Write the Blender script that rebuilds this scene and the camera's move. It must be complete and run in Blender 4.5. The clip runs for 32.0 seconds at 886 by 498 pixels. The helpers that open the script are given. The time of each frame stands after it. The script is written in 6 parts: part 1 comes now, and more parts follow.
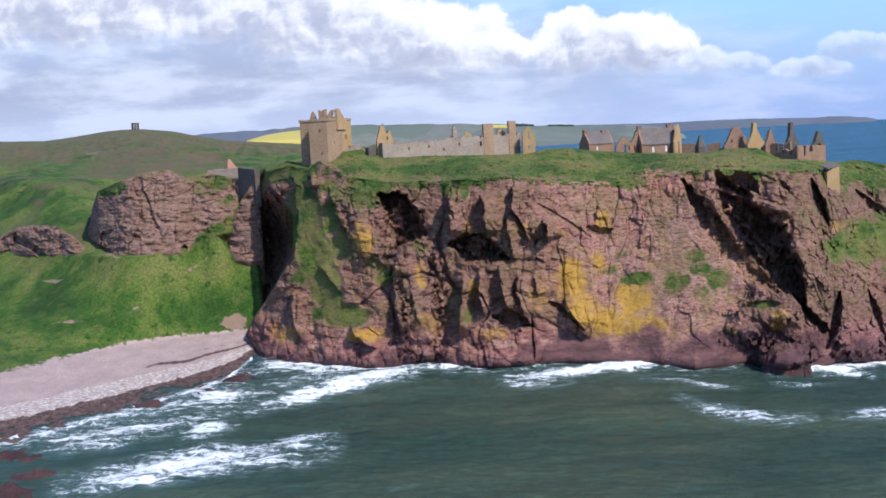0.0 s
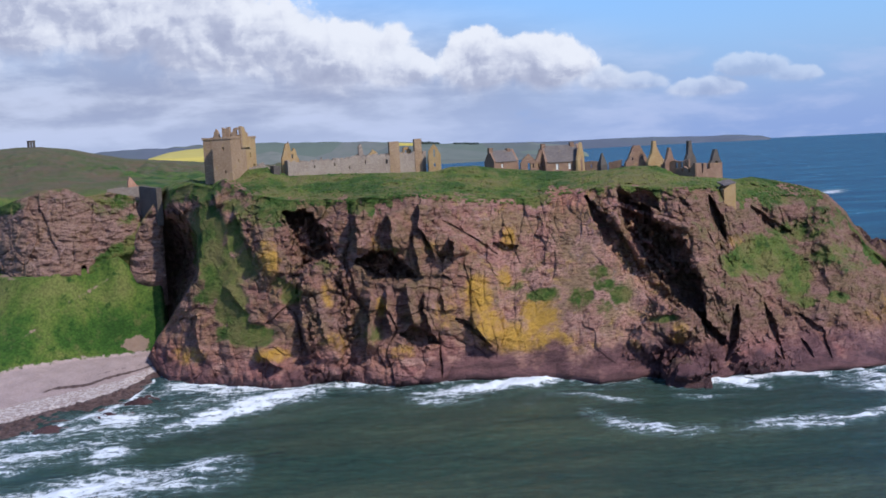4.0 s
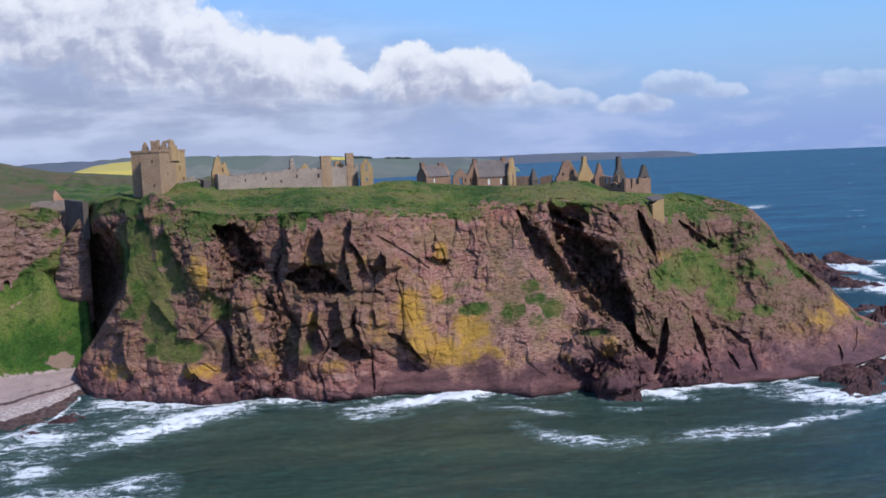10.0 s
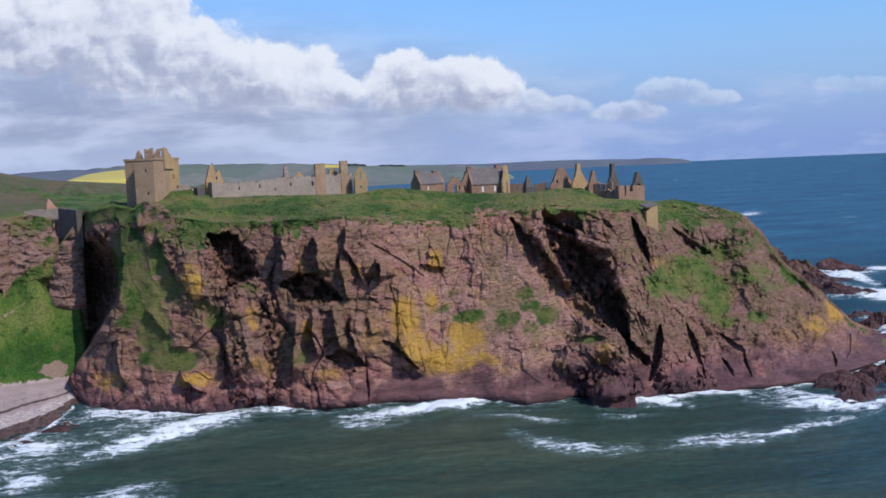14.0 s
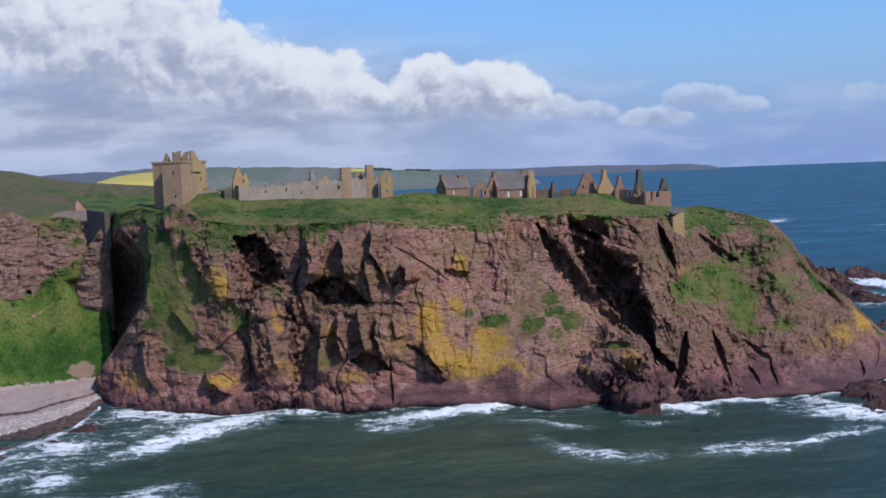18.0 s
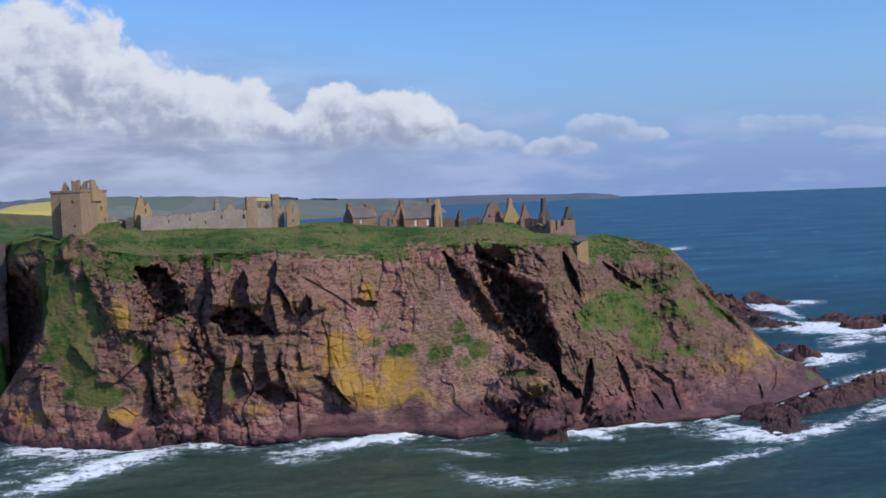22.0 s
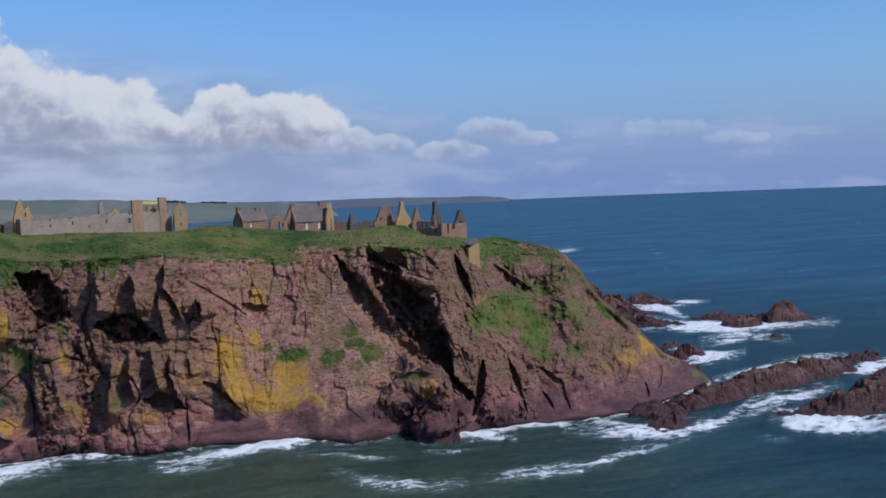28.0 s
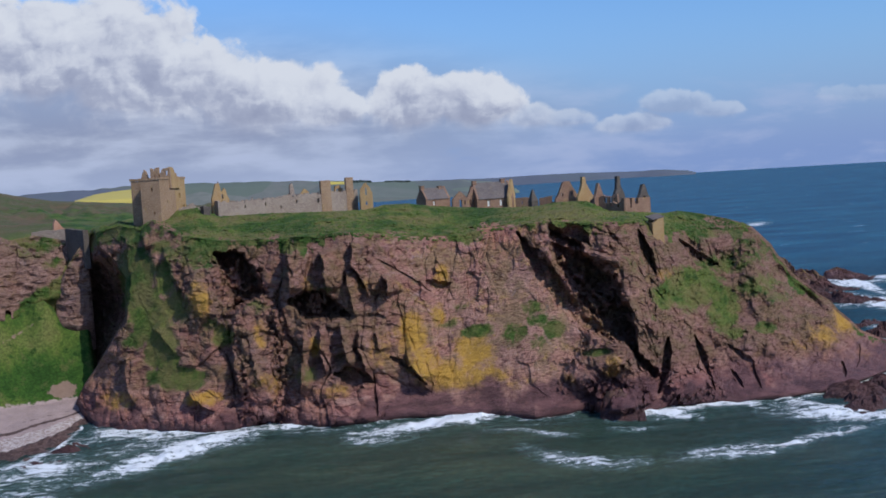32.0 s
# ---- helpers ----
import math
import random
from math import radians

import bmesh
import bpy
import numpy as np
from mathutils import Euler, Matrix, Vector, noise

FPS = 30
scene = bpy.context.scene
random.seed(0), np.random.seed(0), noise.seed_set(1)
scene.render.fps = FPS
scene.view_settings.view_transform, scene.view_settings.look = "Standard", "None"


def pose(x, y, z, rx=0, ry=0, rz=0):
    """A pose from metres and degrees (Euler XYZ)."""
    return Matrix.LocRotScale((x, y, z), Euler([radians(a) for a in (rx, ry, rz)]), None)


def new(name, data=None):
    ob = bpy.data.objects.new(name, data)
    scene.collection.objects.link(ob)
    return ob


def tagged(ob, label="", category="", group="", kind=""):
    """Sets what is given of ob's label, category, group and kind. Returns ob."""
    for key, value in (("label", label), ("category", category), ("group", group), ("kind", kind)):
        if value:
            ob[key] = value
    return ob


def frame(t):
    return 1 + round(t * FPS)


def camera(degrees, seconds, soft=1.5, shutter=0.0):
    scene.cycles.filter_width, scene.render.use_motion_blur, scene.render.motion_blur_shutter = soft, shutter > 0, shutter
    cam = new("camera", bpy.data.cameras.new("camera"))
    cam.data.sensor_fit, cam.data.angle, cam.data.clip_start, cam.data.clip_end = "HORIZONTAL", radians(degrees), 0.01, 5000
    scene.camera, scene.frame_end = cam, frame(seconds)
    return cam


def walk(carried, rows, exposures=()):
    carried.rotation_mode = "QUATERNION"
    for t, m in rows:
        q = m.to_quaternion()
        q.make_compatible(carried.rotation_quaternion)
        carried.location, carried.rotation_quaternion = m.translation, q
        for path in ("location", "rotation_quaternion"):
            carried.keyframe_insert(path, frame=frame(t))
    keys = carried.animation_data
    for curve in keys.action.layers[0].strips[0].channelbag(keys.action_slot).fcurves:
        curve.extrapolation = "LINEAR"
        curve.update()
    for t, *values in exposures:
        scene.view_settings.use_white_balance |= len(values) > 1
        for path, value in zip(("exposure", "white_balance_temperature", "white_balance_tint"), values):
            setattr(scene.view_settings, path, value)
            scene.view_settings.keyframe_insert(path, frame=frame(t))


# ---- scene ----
# A sea cliff with a ruined castle, seen from a hovering drone that turns where it is.
# Bearings below are (across, up) in thousandths of the distance ahead, from the drone's place.
CZ = 58.0
cam = camera(44.98, 32.0, soft=1.7)
TURNS = [  # seconds, yaw, pitch, roll
    (0, -0.386, -6.528, -2.943),
    (0.5, -1.154, -6.510, -3.035),
    (1, -2.098, -6.443, -3.355),
    (1.5, -3.036, -6.238, -3.564),
    (2, -3.748, -5.844, -3.345),
    (2.5, -4.415, -5.748, -3.673),
    (3, -4.849, -5.834, -2.831),
    (3.5, -5.381, -5.866, -2.839),
    (5.5, -5.488, -5.677, -2.963),
    (6, -5.519, -5.751, -2.815),
    (6.5, -5.656, -5.762, -2.859),
    (7, -6.104, -5.679, -2.879),
    (7.5, -6.711, -5.449, -3.258),
    (8, -7.370, -5.329, -2.844),
    (8.5, -7.843, -5.328, -2.738),
    (9, -8.257, -5.358, -2.870),
    (9.5, -8.734, -5.360, -2.912),
    (10, -9.120, -5.233, -2.579),
    (10.5, -9.230, -5.142, -2.223),
    (11, -9.216, -5.097, -2.087),
    (11.5, -9.339, -5.025, -2.434),
    (12, -9.647, -4.898, -2.837),
    (12.5, -9.872, -4.778, -2.707),
    (13, -9.896, -4.769, -2.643),
    (13.5, -9.641, -4.836, -2.632),
    (14, -9.448, -4.846, -2.693),
    (14.5, -9.273, -4.822, -2.574),
    (16.5, -8.011, -4.893, -2.223),
    (17, -7.880, -5.019, -2.023),
    (17.5, -7.914, -4.997, -1.813),
    (18, -8.111, -4.547, -2.335),
    (18.5, -8.363, -3.918, -2.330),
    (19, -8.701, -3.572, -2.119),
    (19.5, -9.316, -3.539, -2.165),
    (20, -10.099, -3.514, -2.197),
    (20.5, -10.935, -3.367, -2.392),
    (21, -11.699, -3.241, -2.370),
    (21.5, -12.377, -3.166, -2.434),
    (22, -13.147, -3.191, -2.320),
    (22.5, -13.510, -3.146, -2.383),
    (23, -13.685, -3.217, -2.451),
    (23.5, -13.843, -3.249, -2.581),
    (24, -14.256, -3.159, -2.663),
    (24.5, -14.572, -3.251, -2.827),
    (25, -15.046, -3.119, -2.835),
    (25.5, -15.776, -2.935, -2.580),
    (26, -16.519, -2.863, -2.451),
    (26.5, -17.221, -2.915, -2.308),
    (28.5, -19.096, -3.308, -2.373),
    (29, -17.864, -3.358, -2.349),
    (29.5, -16.523, -3.423, -2.109),
    (30, -14.470, -3.599, -2.187),
    (30.5, -13.141, -3.765, -2.260),
    (31, -11.404, -3.775, -2.850),
    (31.5, -10.354, -3.922, -3.224),
    (32, -9.150, -4.025, -3.559),
]
walk(cam, [(t, pose(0, 0, CZ, 0, 0, yaw) @ pose(0, 0, 0, 90 + pitch) @ pose(0, 0, 0, 0, 0, roll))
           for t, yaw, pitch, roll in TURNS], exposures=[(0.0, 0.26, 6120, 10), (1.0, 0.16, 6070, 10), (2.0, -0.08, 6020, 11), (3.5, -0.12, 6000, 11), (11.0, -0.13, 5960, 11), (19.0, -0.3, 5920, 10), (26.0, -0.46, 5870, 10), (29.0, -0.52, 5920, 10), (32.0, -0.43, 5920, 10)])

# ---- world and sun ----
SUN_FROM = Vector((0.47, -0.53, 0.70)).normalized()
sun = new("sun", bpy.data.lights.new("sun", "SUN"))
sun.data.energy, sun.data.angle, sun.data.color = 4.3, radians(0.53), (1.0, 0.92, 0.78)
sun.matrix_world = SUN_FROM.to_track_quat("Z", "Y").to_matrix().to_4x4()


class Graph:
    """Short hand for node trees."""

    def __init__(self, tree):
        self.tree = tree
        tree.nodes.clear()

    def node(self, kind, **sets):
        n = self.tree.nodes.new(kind)
        for key, value in sets.items():
            if key == "op":
                n.operation = value
            elif key == "blend":
                n.blend_type, n.data_type = value, "RGBA"
        return n

    def put(self, socket, value):
        if value is None:
            return
        if isinstance(value, bpy.types.NodeSocket):
            self.tree.links.new(value, socket)
        elif isinstance(value, (tuple, list)) and len(value) == 3 and socket.type == "RGBA":
            socket.default_value = (*value, 1.0)
        else:
            socket.default_value = value

    def math(self, op, a, b=None, c=None, clamp=False):
        n = self.node("ShaderNodeMath", op=op)
        n.use_clamp = clamp
        for s, v in zip(n.inputs, (a, b, c)):
            self.put(s, v)
        return n.outputs[0]

    def step(self, value, low, high, a=0.0, b=1.0):
        n = self.node("ShaderNodeMapRange")
        n.interpolation_type = "SMOOTHSTEP"
        for s, v in zip(n.inputs, (value, low, high, a, b)):
            self.put(s, v)
        return n.outputs[0]

    def mix(self, f, a, b, blend="MIX"):
        n = self.node("ShaderNodeMix", blend=blend)
        self.put(n.inputs[0], f), self.put(n.inputs[6], a), self.put(n.inputs[7], b)
        return n.outputs[2]

    def noise(self, vector, scale, detail=4.0, rough=0.55, warp=0.0, colour=False):
        n = self.node("ShaderNodeTexNoise")
        self.put(n.inputs["Vector"], vector)
        for key, v in (("Scale", scale), ("Detail", detail), ("Roughness", rough), ("Distortion", warp)):
            n.inputs[key].default_value = v
        return n.outputs["Color" if colour else "Fac"]

    def attr(self, name):
        n = self.node("ShaderNodeAttribute")
        n.attribute_name = name
        return n.outputs["Fac"]

    def place(self, scale=(1, 1, 1), turn=(0, 0, 0), of="Object"):
        c = self.node("ShaderNodeTexCoord")
        m = self.node("ShaderNodeMapping")
        self.put(m.inputs[0], c.outputs[of])
        m.inputs["Rotation"].default_value = [radians(a) for a in turn]
        m.inputs["Scale"].default_value = scale
        return m.outputs[0]

    def ramp(self, f, *stops):
        n = self.node("ShaderNodeValToRGB")
        e = n.color_ramp.elements
        while len(e) < len(stops):
            e.new(0.5)
        for k, (at, colour) in zip(e, stops):
            k.position, k.color = at, (*colour, 1.0)
        self.put(n.inputs[0], f)
        return n.outputs[0]


def make_world():
    world = bpy.data.worlds.new("sky")
    scene.world = world
    world.use_nodes = True
    g = Graph(world.node_tree)
    sky = g.node("ShaderNodeTexSky")
    sky.sky_type, sky.sun_disc = "NISHITA", False
    sky.sun_elevation = math.asin(SUN_FROM.z)
    sky.sun_rotation = math.atan2(SUN_FROM.x, SUN_FROM.y)
    sky.altitude, sky.air_density, sky.dust_density, sky.ozone_density = 50, 1.0, 1.2, 1.6
    way = g.node("ShaderNodeTexCoord").outputs["Generated"]
    sep = g.node("ShaderNodeSeparateXYZ")
    g.put(sep.inputs[0], way)
    x, y, z = sep.outputs
    far = g.math("MAXIMUM", g.math("ABSOLUTE", y), 0.15)
    u, v = g.math("DIVIDE", x, far), g.math("DIVIDE", z, far)
    flat = g.node("ShaderNodeCombineXYZ")
    g.put(flat.inputs[0], u), g.put(flat.inputs[1], v), g.put(flat.inputs[2], g.math("GREATER_THAN", y, 0.0))
    plane = flat.outputs[0]
    bent = g.node("ShaderNodeVectorMath", op="ADD")
    shift = g.node("ShaderNodeVectorMath", op="SCALE")
    g.put(shift.inputs[0], g.noise(plane, 16.0, 5, 0.6, 0.0, True))
    shift.inputs["Scale"].default_value = 0.05
    g.put(bent.inputs[0], plane), g.put(bent.inputs[1], shift.outputs[0])

    def billows(where):
        """Heaps on heaps: rounded cells at three sizes."""
        total = g.math("MULTIPLY", g.math("SUBTRACT", g.noise(where, 12.0, 6.0, 0.55), 0.5), 1.2)
        for scale, much in ((22.0, 0.55), (52.0, 0.26), (125.0, 0.11)):
            cell = g.node("ShaderNodeTexVoronoi")
            cell.feature = "SMOOTH_F1"
            cell.inputs["Scale"].default_value, cell.inputs["Smoothness"].default_value = scale, 0.45
            g.put(cell.inputs["Vector"], where)
            total = g.math("ADD", total, g.math("MULTIPLY", g.math("SUBTRACT", 0.40, cell.outputs["Distance"]), much))
        return g.math("ADD", total, g.math("MULTIPLY", g.math("SUBTRACT", g.noise(where, 70.0, 5.0, 0.6), 0.5), 0.30))

    lump = billows(bent.outputs[0])
    sunward = g.node("ShaderNodeVectorMath", op="ADD")
    g.put(sunward.inputs[0], bent.outputs[0])
    sunward.inputs[1].default_value = (0.006, 0.010, 0)
    facing = g.math("SUBTRACT", lump, billows(sunward.outputs[0]))
    # blue, paling towards the horizon
    blue = g.mix(1.0, sky.outputs[0], (0.095, 0.127, 0.172), "MULTIPLY")
    blue = g.mix(g.math("MULTIPLY", g.step(v, 0.17, -0.01), 0.85), blue, (0.30, 0.41, 0.73))
    # layered cloud low down, thicker to the west
    wide = g.node("ShaderNodeMapping")
    g.put(wide.inputs[0], plane)
    wide.inputs["Scale"].default_value = (1.0, 3.6, 1.0)
    bands = g.noise(wide.outputs[0], 9.0, 7.0, 0.55, 0.2)
    ahead = g.step(y, -0.1, 0.2)
    west = g.math("MULTIPLY", g.step(u, 0.50, -0.05), ahead)
    low = g.math("MULTIPLY", g.step(v, g.math("ADD", 0.075, g.math("MULTIPLY", west, 0.11)), 0.045), west)
    cover = g.math("MULTIPLY", low, g.step(g.math("ADD", bands, g.math("MULTIPLY", west, 0.42)), 0.40, 0.66))
    layer = g.mix(g.step(bands, 0.38, 0.64), (0.345, 0.380, 0.520), (0.58, 0.615, 0.73))
    layer = g.mix(g.math("MULTIPLY", g.step(v, 0.055, 0.0), 0.55), layer, (0.50, 0.57, 0.76))
    colour = g.mix(g.math("MULTIPLY", cover, 0.95), blue, layer)
    faint = g.math("MULTIPLY", g.step(bands, 0.48, 0.68), g.math("MULTIPLY", g.step(v, 0.10, 0.04), 0.40))
    colour = g.mix(faint, colour, (0.55, 0.60, 0.80))
    # heaped clouds: one body from many heaps, flat below
    body, height, thick = None, None, None
    for (cu, cv), a, b, strong, solid in CLOUDS:
        du = g.math("DIVIDE", g.math("SUBTRACT", u, cu / 1000), a / 1000)
        dv = g.math("DIVIDE", g.math("SUBTRACT", v, cv / 1000), b / 1000)
        under = g.math("MULTIPLY", g.math("MINIMUM", dv, 0.0), 1.25)
        tall = g.math("ADD", g.math("MAXIMUM", dv, 0.0), under)
        r = g.math("SQRT", g.math("ADD", g.math("MULTIPLY", du, du), g.math("MULTIPLY", tall, tall)))
        dens = g.math("MULTIPLY", g.math("SUBTRACT", 1.0, r), strong)
        if body is None:
            body, height, thick = dens, dv, solid
        else:
            more = g.step(g.math("SUBTRACT", dens, body), -0.22, 0.22)
            height = g.math("ADD", height, g.math("MULTIPLY", more, g.math("SUBTRACT", dv, height)))
            thick = g.math("ADD", g.math("MULTIPLY", thick, g.math("SUBTRACT", 1.0, more)), g.math("MULTIPLY", more, solid))
            body = g.math("MAXIMUM", body, dens)
    edge = g.math("ADD", body, g.math("MULTIPLY", lump, 0.62))
    soft = g.step(height, 0.15, -0.55, 0.16, 0.80)
    mask = g.math("MULTIPLY", g.step(edge, 0.0, soft), g.math("MULTIPLY", ahead, g.step(height, -1.05, -0.35)))
    mask = g.math("MULTIPLY", mask, thick)
    light = g.math("ADD", g.math("MULTIPLY", height, 0.62), g.math("ADD", g.math("MULTIPLY", facing, 1.5), g.math("MULTIPLY", g.step(edge, 0.75, 0.0), 0.35)))
    light = g.math("ADD", light, g.math("MULTIPLY", g.math("SUBTRACT", bands, 0.5), 1.2))
    heap = g.ramp(g.step(light, -0.75, 0.75), (0.0, (0.370, 0.395, 0.520)), (0.40, (0.47, 0.495, 0.61)), (0.72, (0.68, 0.695, 0.77)), (1.0, (0.84, 0.845, 0.875)))
    colour = g.mix(mask, colour, heap)
    back = g.node("ShaderNodeBackground")
    g.put(back.inputs[0], colour)
    back.inputs[1].default_value = 1.1
    g.tree.links.new(back.outputs[0], g.node("ShaderNodeOutputWorld").inputs[0])


CLOUDS = [  # bearing of the middle, half sizes, strength, cover
    ((-330, 128), 240, 90, 1.0, 1.0),
    ((-185, 118), 150, 74, 1.0, 1.0),
    ((-95, 90), 120, 58, 1.0, 1.0),
    ((-2, 74), 92, 52, 1.0, 1.0),
    ((62, 62), 46, 30, 0.9, 0.95),
    ((140, 60), 54, 42, 1.0, 1.0),
    ((204, 60), 62, 42, 1.0, 1.0),
    ((250, 46), 40, 22, 0.7, 0.6),
    ((292, 42), 38, 16, 0.6, 0.45),
    ((402, 52), 46, 20, 0.75, 0.42),
    ((440, 44), 50, 14, 0.6, 0.4),
    ((356, 34), 56, 16, 0.7, 0.5),
    ((596, 52), 60, 14, 0.6, 0.22),
    ((690, 40), 50, 12, 0.6, 0.22),
]
make_world()


# ---- shapes ----
def lattice(ix, iy, iz, seed):
    """A random number from 0 to 1 for each lattice point."""
    n = (ix * 374761393 + iy * 668265263 + iz * 2246822519 + seed * 3266489917) & 0xFFFFFFFF
    n = ((n ^ (n >> 13)) * 1274126177) & 0xFFFFFFFF
    n = ((n ^ (n >> 16)) * 2654435761) & 0xFFFFFFFF
    return ((n ^ (n >> 15)) & 0xFFFFFF) / 16777215.0


def smooth_noise(p, seed=0):
    """Smooth noise from -1 to 1 at an array of points."""
    base = np.floor(p).astype(np.int64)
    f = p - base
    f = f * f * (3 - 2 * f)
    out = 0.0
    for dx in (0, 1):
        for dy in (0, 1):
            for dz in (0, 1):
                w = (f[..., 0] if dx else 1 - f[..., 0]) * (f[..., 1] if dy else 1 - f[..., 1]) * (f[..., 2] if dz else 1 - f[..., 2])
                out = out + w * lattice(base[..., 0] + dx, base[..., 1] + dy, base[..., 2] + dz, seed)
    return out * 2 - 1


def rough_noise(p, octaves=4, seed=0, gain=0.5):
    out, size = 0.0, 1.0
    for k in range(octaves):
        out = out + size * smooth_noise(p * 2.03**k, seed + k)
        size *= gain
    return out


def blocks(p, seed=0, tilt=0.7):
    """Broken rock: every cell of a random tiling is a tilted facet. Gives the offset, and how near a joint the point is."""
    base = np.floor(p).astype(np.int64)
    best = np.full(p.shape[:-1], 9.0)
    second = best.copy()
    value = np.zeros_like(best)
    for dx in (-1, 0, 1):
        for dy in (-1, 0, 1):
            for dz in (-1, 0, 1):
                i, j, k = base[..., 0] + dx, base[..., 1] + dy, base[..., 2] + dz
                off = np.stack([i + lattice(i, j, k, seed), j + lattice(i, j, k, seed + 1), k + lattice(i, j, k, seed + 2)], -1) - p
                d = (off**2).sum(-1)
                lean = sum(off[..., n] * (lattice(i, j, k, seed + 3 + n) - 0.5) for n in range(3)) * 2 * tilt
                here = lattice(i, j, k, seed + 6) * 2 - 1 + lean
                closer = d < best
                second = np.where(closer, best, np.minimum(second, d))
                value = np.where(closer, here, value)
                best = np.where(closer, d, best)
    return value, np.sqrt(second) - np.sqrt(best)


def ease(x, a, b):
    x = np.clip((x - a) / (b - a), 0, 1)
    return x * x * (3 - 2 * x)


def curve(points):
    """A function along u through the given (u, value) points."""
    xs, ys = zip(*sorted(points))
    return lambda u: np.interp(u, xs, ys)


def from_line(u, v, points):
    """The distance of (u, v) from a line of points, how far along it, and on which side (above 0: to its right, as it runs down)."""
    best = np.full(np.shape(u), 1e9)
    along, side = np.zeros_like(best), np.zeros_like(best)
    for n, ((ax, ay), (bx, by)) in enumerate(zip(points, points[1:])):
        dx, dy = bx - ax, by - ay
        t = np.clip(((u - ax) * dx + (v - ay) * dy) / (dx * dx + dy * dy), 0, 1)
        d = np.hypot(u - ax - t * dx, v - ay - t * dy)
        s = np.sign((u - ax) * -dy + (v - ay) * dx)
        near = d < best
        best, along, side = np.where(near, d, best), np.where(near, (n + t) / (len(points) - 1), along), np.where(near, s, side)
    return best, along, side


def sheet(name, p, material, attrs=(), smooth=True):
    """One mesh from a grid of places (rows, columns, 3)."""
    rows, cols = p.shape[:2]
    mesh = bpy.data.meshes.new(name)
    n = np.arange(rows * cols).reshape(rows, cols)
    quads = np.stack([n[:-1, :-1], n[:-1, 1:], n[1:, 1:], n[1:, :-1]], -1).reshape(-1, 4)
    mesh.vertices.add(rows * cols)
    mesh.vertices.foreach_set("co", p.reshape(-1).astype(np.float32))
    mesh.loops.add(quads.size)
    mesh.loops.foreach_set("vertex_index", quads.reshape(-1).astype(np.int32))
    mesh.polygons.add(len(quads))
    mesh.polygons.foreach_set("loop_start", np.arange(0, quads.size, 4, dtype=np.int32))
    mesh.polygons.foreach_set("use_smooth", np.full(len(quads), smooth))
    for key, values in dict(attrs).items():
        mesh.attributes.new(key, "FLOAT", "POINT").data.foreach_set("value", np.broadcast_to(values, (rows, cols)).reshape(-1).astype(np.float32))
    mesh.update(calc_edges=True)
    mesh.materials.append(material)
    return new(name, mesh)


def at(u, v, y):
    """The place at a bearing and a distance ahead."""
    return Vector((u * y / 1000, y, CZ + v * y / 1000))


def grid_at(u, v, y):
    return np.stack([u * y / 1000, y, CZ + v * y / 1000], -1)


def part(name, bm, material, parent=None, label="", smooth=False):
    mesh = bpy.data.meshes.new(name)
    bmesh.ops.recalc_face_normals(bm, faces=bm.faces)
    bm.to_mesh(mesh)
    bm.free()
    mesh.materials.append(material)
    if smooth:
        mesh.polygons.foreach_set("use_smooth", np.full(len(mesh.polygons), True))
    ob = new(name, mesh)
    ob.parent = parent
    if label:
        ob["label"] = label
    return ob


# ---- materials ----
def material(name):
    m = bpy.data.materials.new(name)
    m.use_nodes = True
    return m, Graph(m.node_tree)


def finish(g, colour, rough=0.9, height=None, strength=0.4, distance=0.3, spec=0.3):
    b = g.node("ShaderNodeBsdfPrincipled")
    g.put(b.inputs["Base Color"], colour), g.put(b.inputs["Roughness"], rough)
    g.put(b.inputs["Specular IOR Level"], spec)
    if height is not None:
        n = g.node("ShaderNodeBump")
        n.inputs["Strength"].default_value, n.inputs["Distance"].default_value = strength, distance
        g.put(n.inputs["Height"], height)
        g.put(b.inputs["Normal"], n.outputs[0])
    g.tree.links.new(b.outputs[0], g.node("ShaderNodeOutputMaterial").inputs[0])


def grass_colour(g, p):
    broad, mid, fine = g.noise(p, 0.060, 6, 0.62), g.noise(p, 0.30, 6, 0.65), g.noise(p, 1.5, 4, 0.7)
    c = g.ramp(broad, (0.36, (0.026, 0.064, 0.008)), (0.46, (0.048, 0.096, 0.013)), (0.55, (0.110, 0.138, 0.026)), (0.66, (0.175, 0.158, 0.050)))
    c = g.mix(g.step(mid, 0.52, 0.72, 0, 0.9), c, (0.128, 0.116, 0.040))
    c = g.mix(g.step(mid, 0.47, 0.32), c, (0.026, 0.062, 0.008))
    return g.mix(g.step(fine, 0.32, 0.70), g.mix(1.0, c, (0.60, 0.64, 0.58), "MULTIPLY"), g.mix(1.0, c, (1.28, 1.24, 1.18), "MULTIPLY")), fine


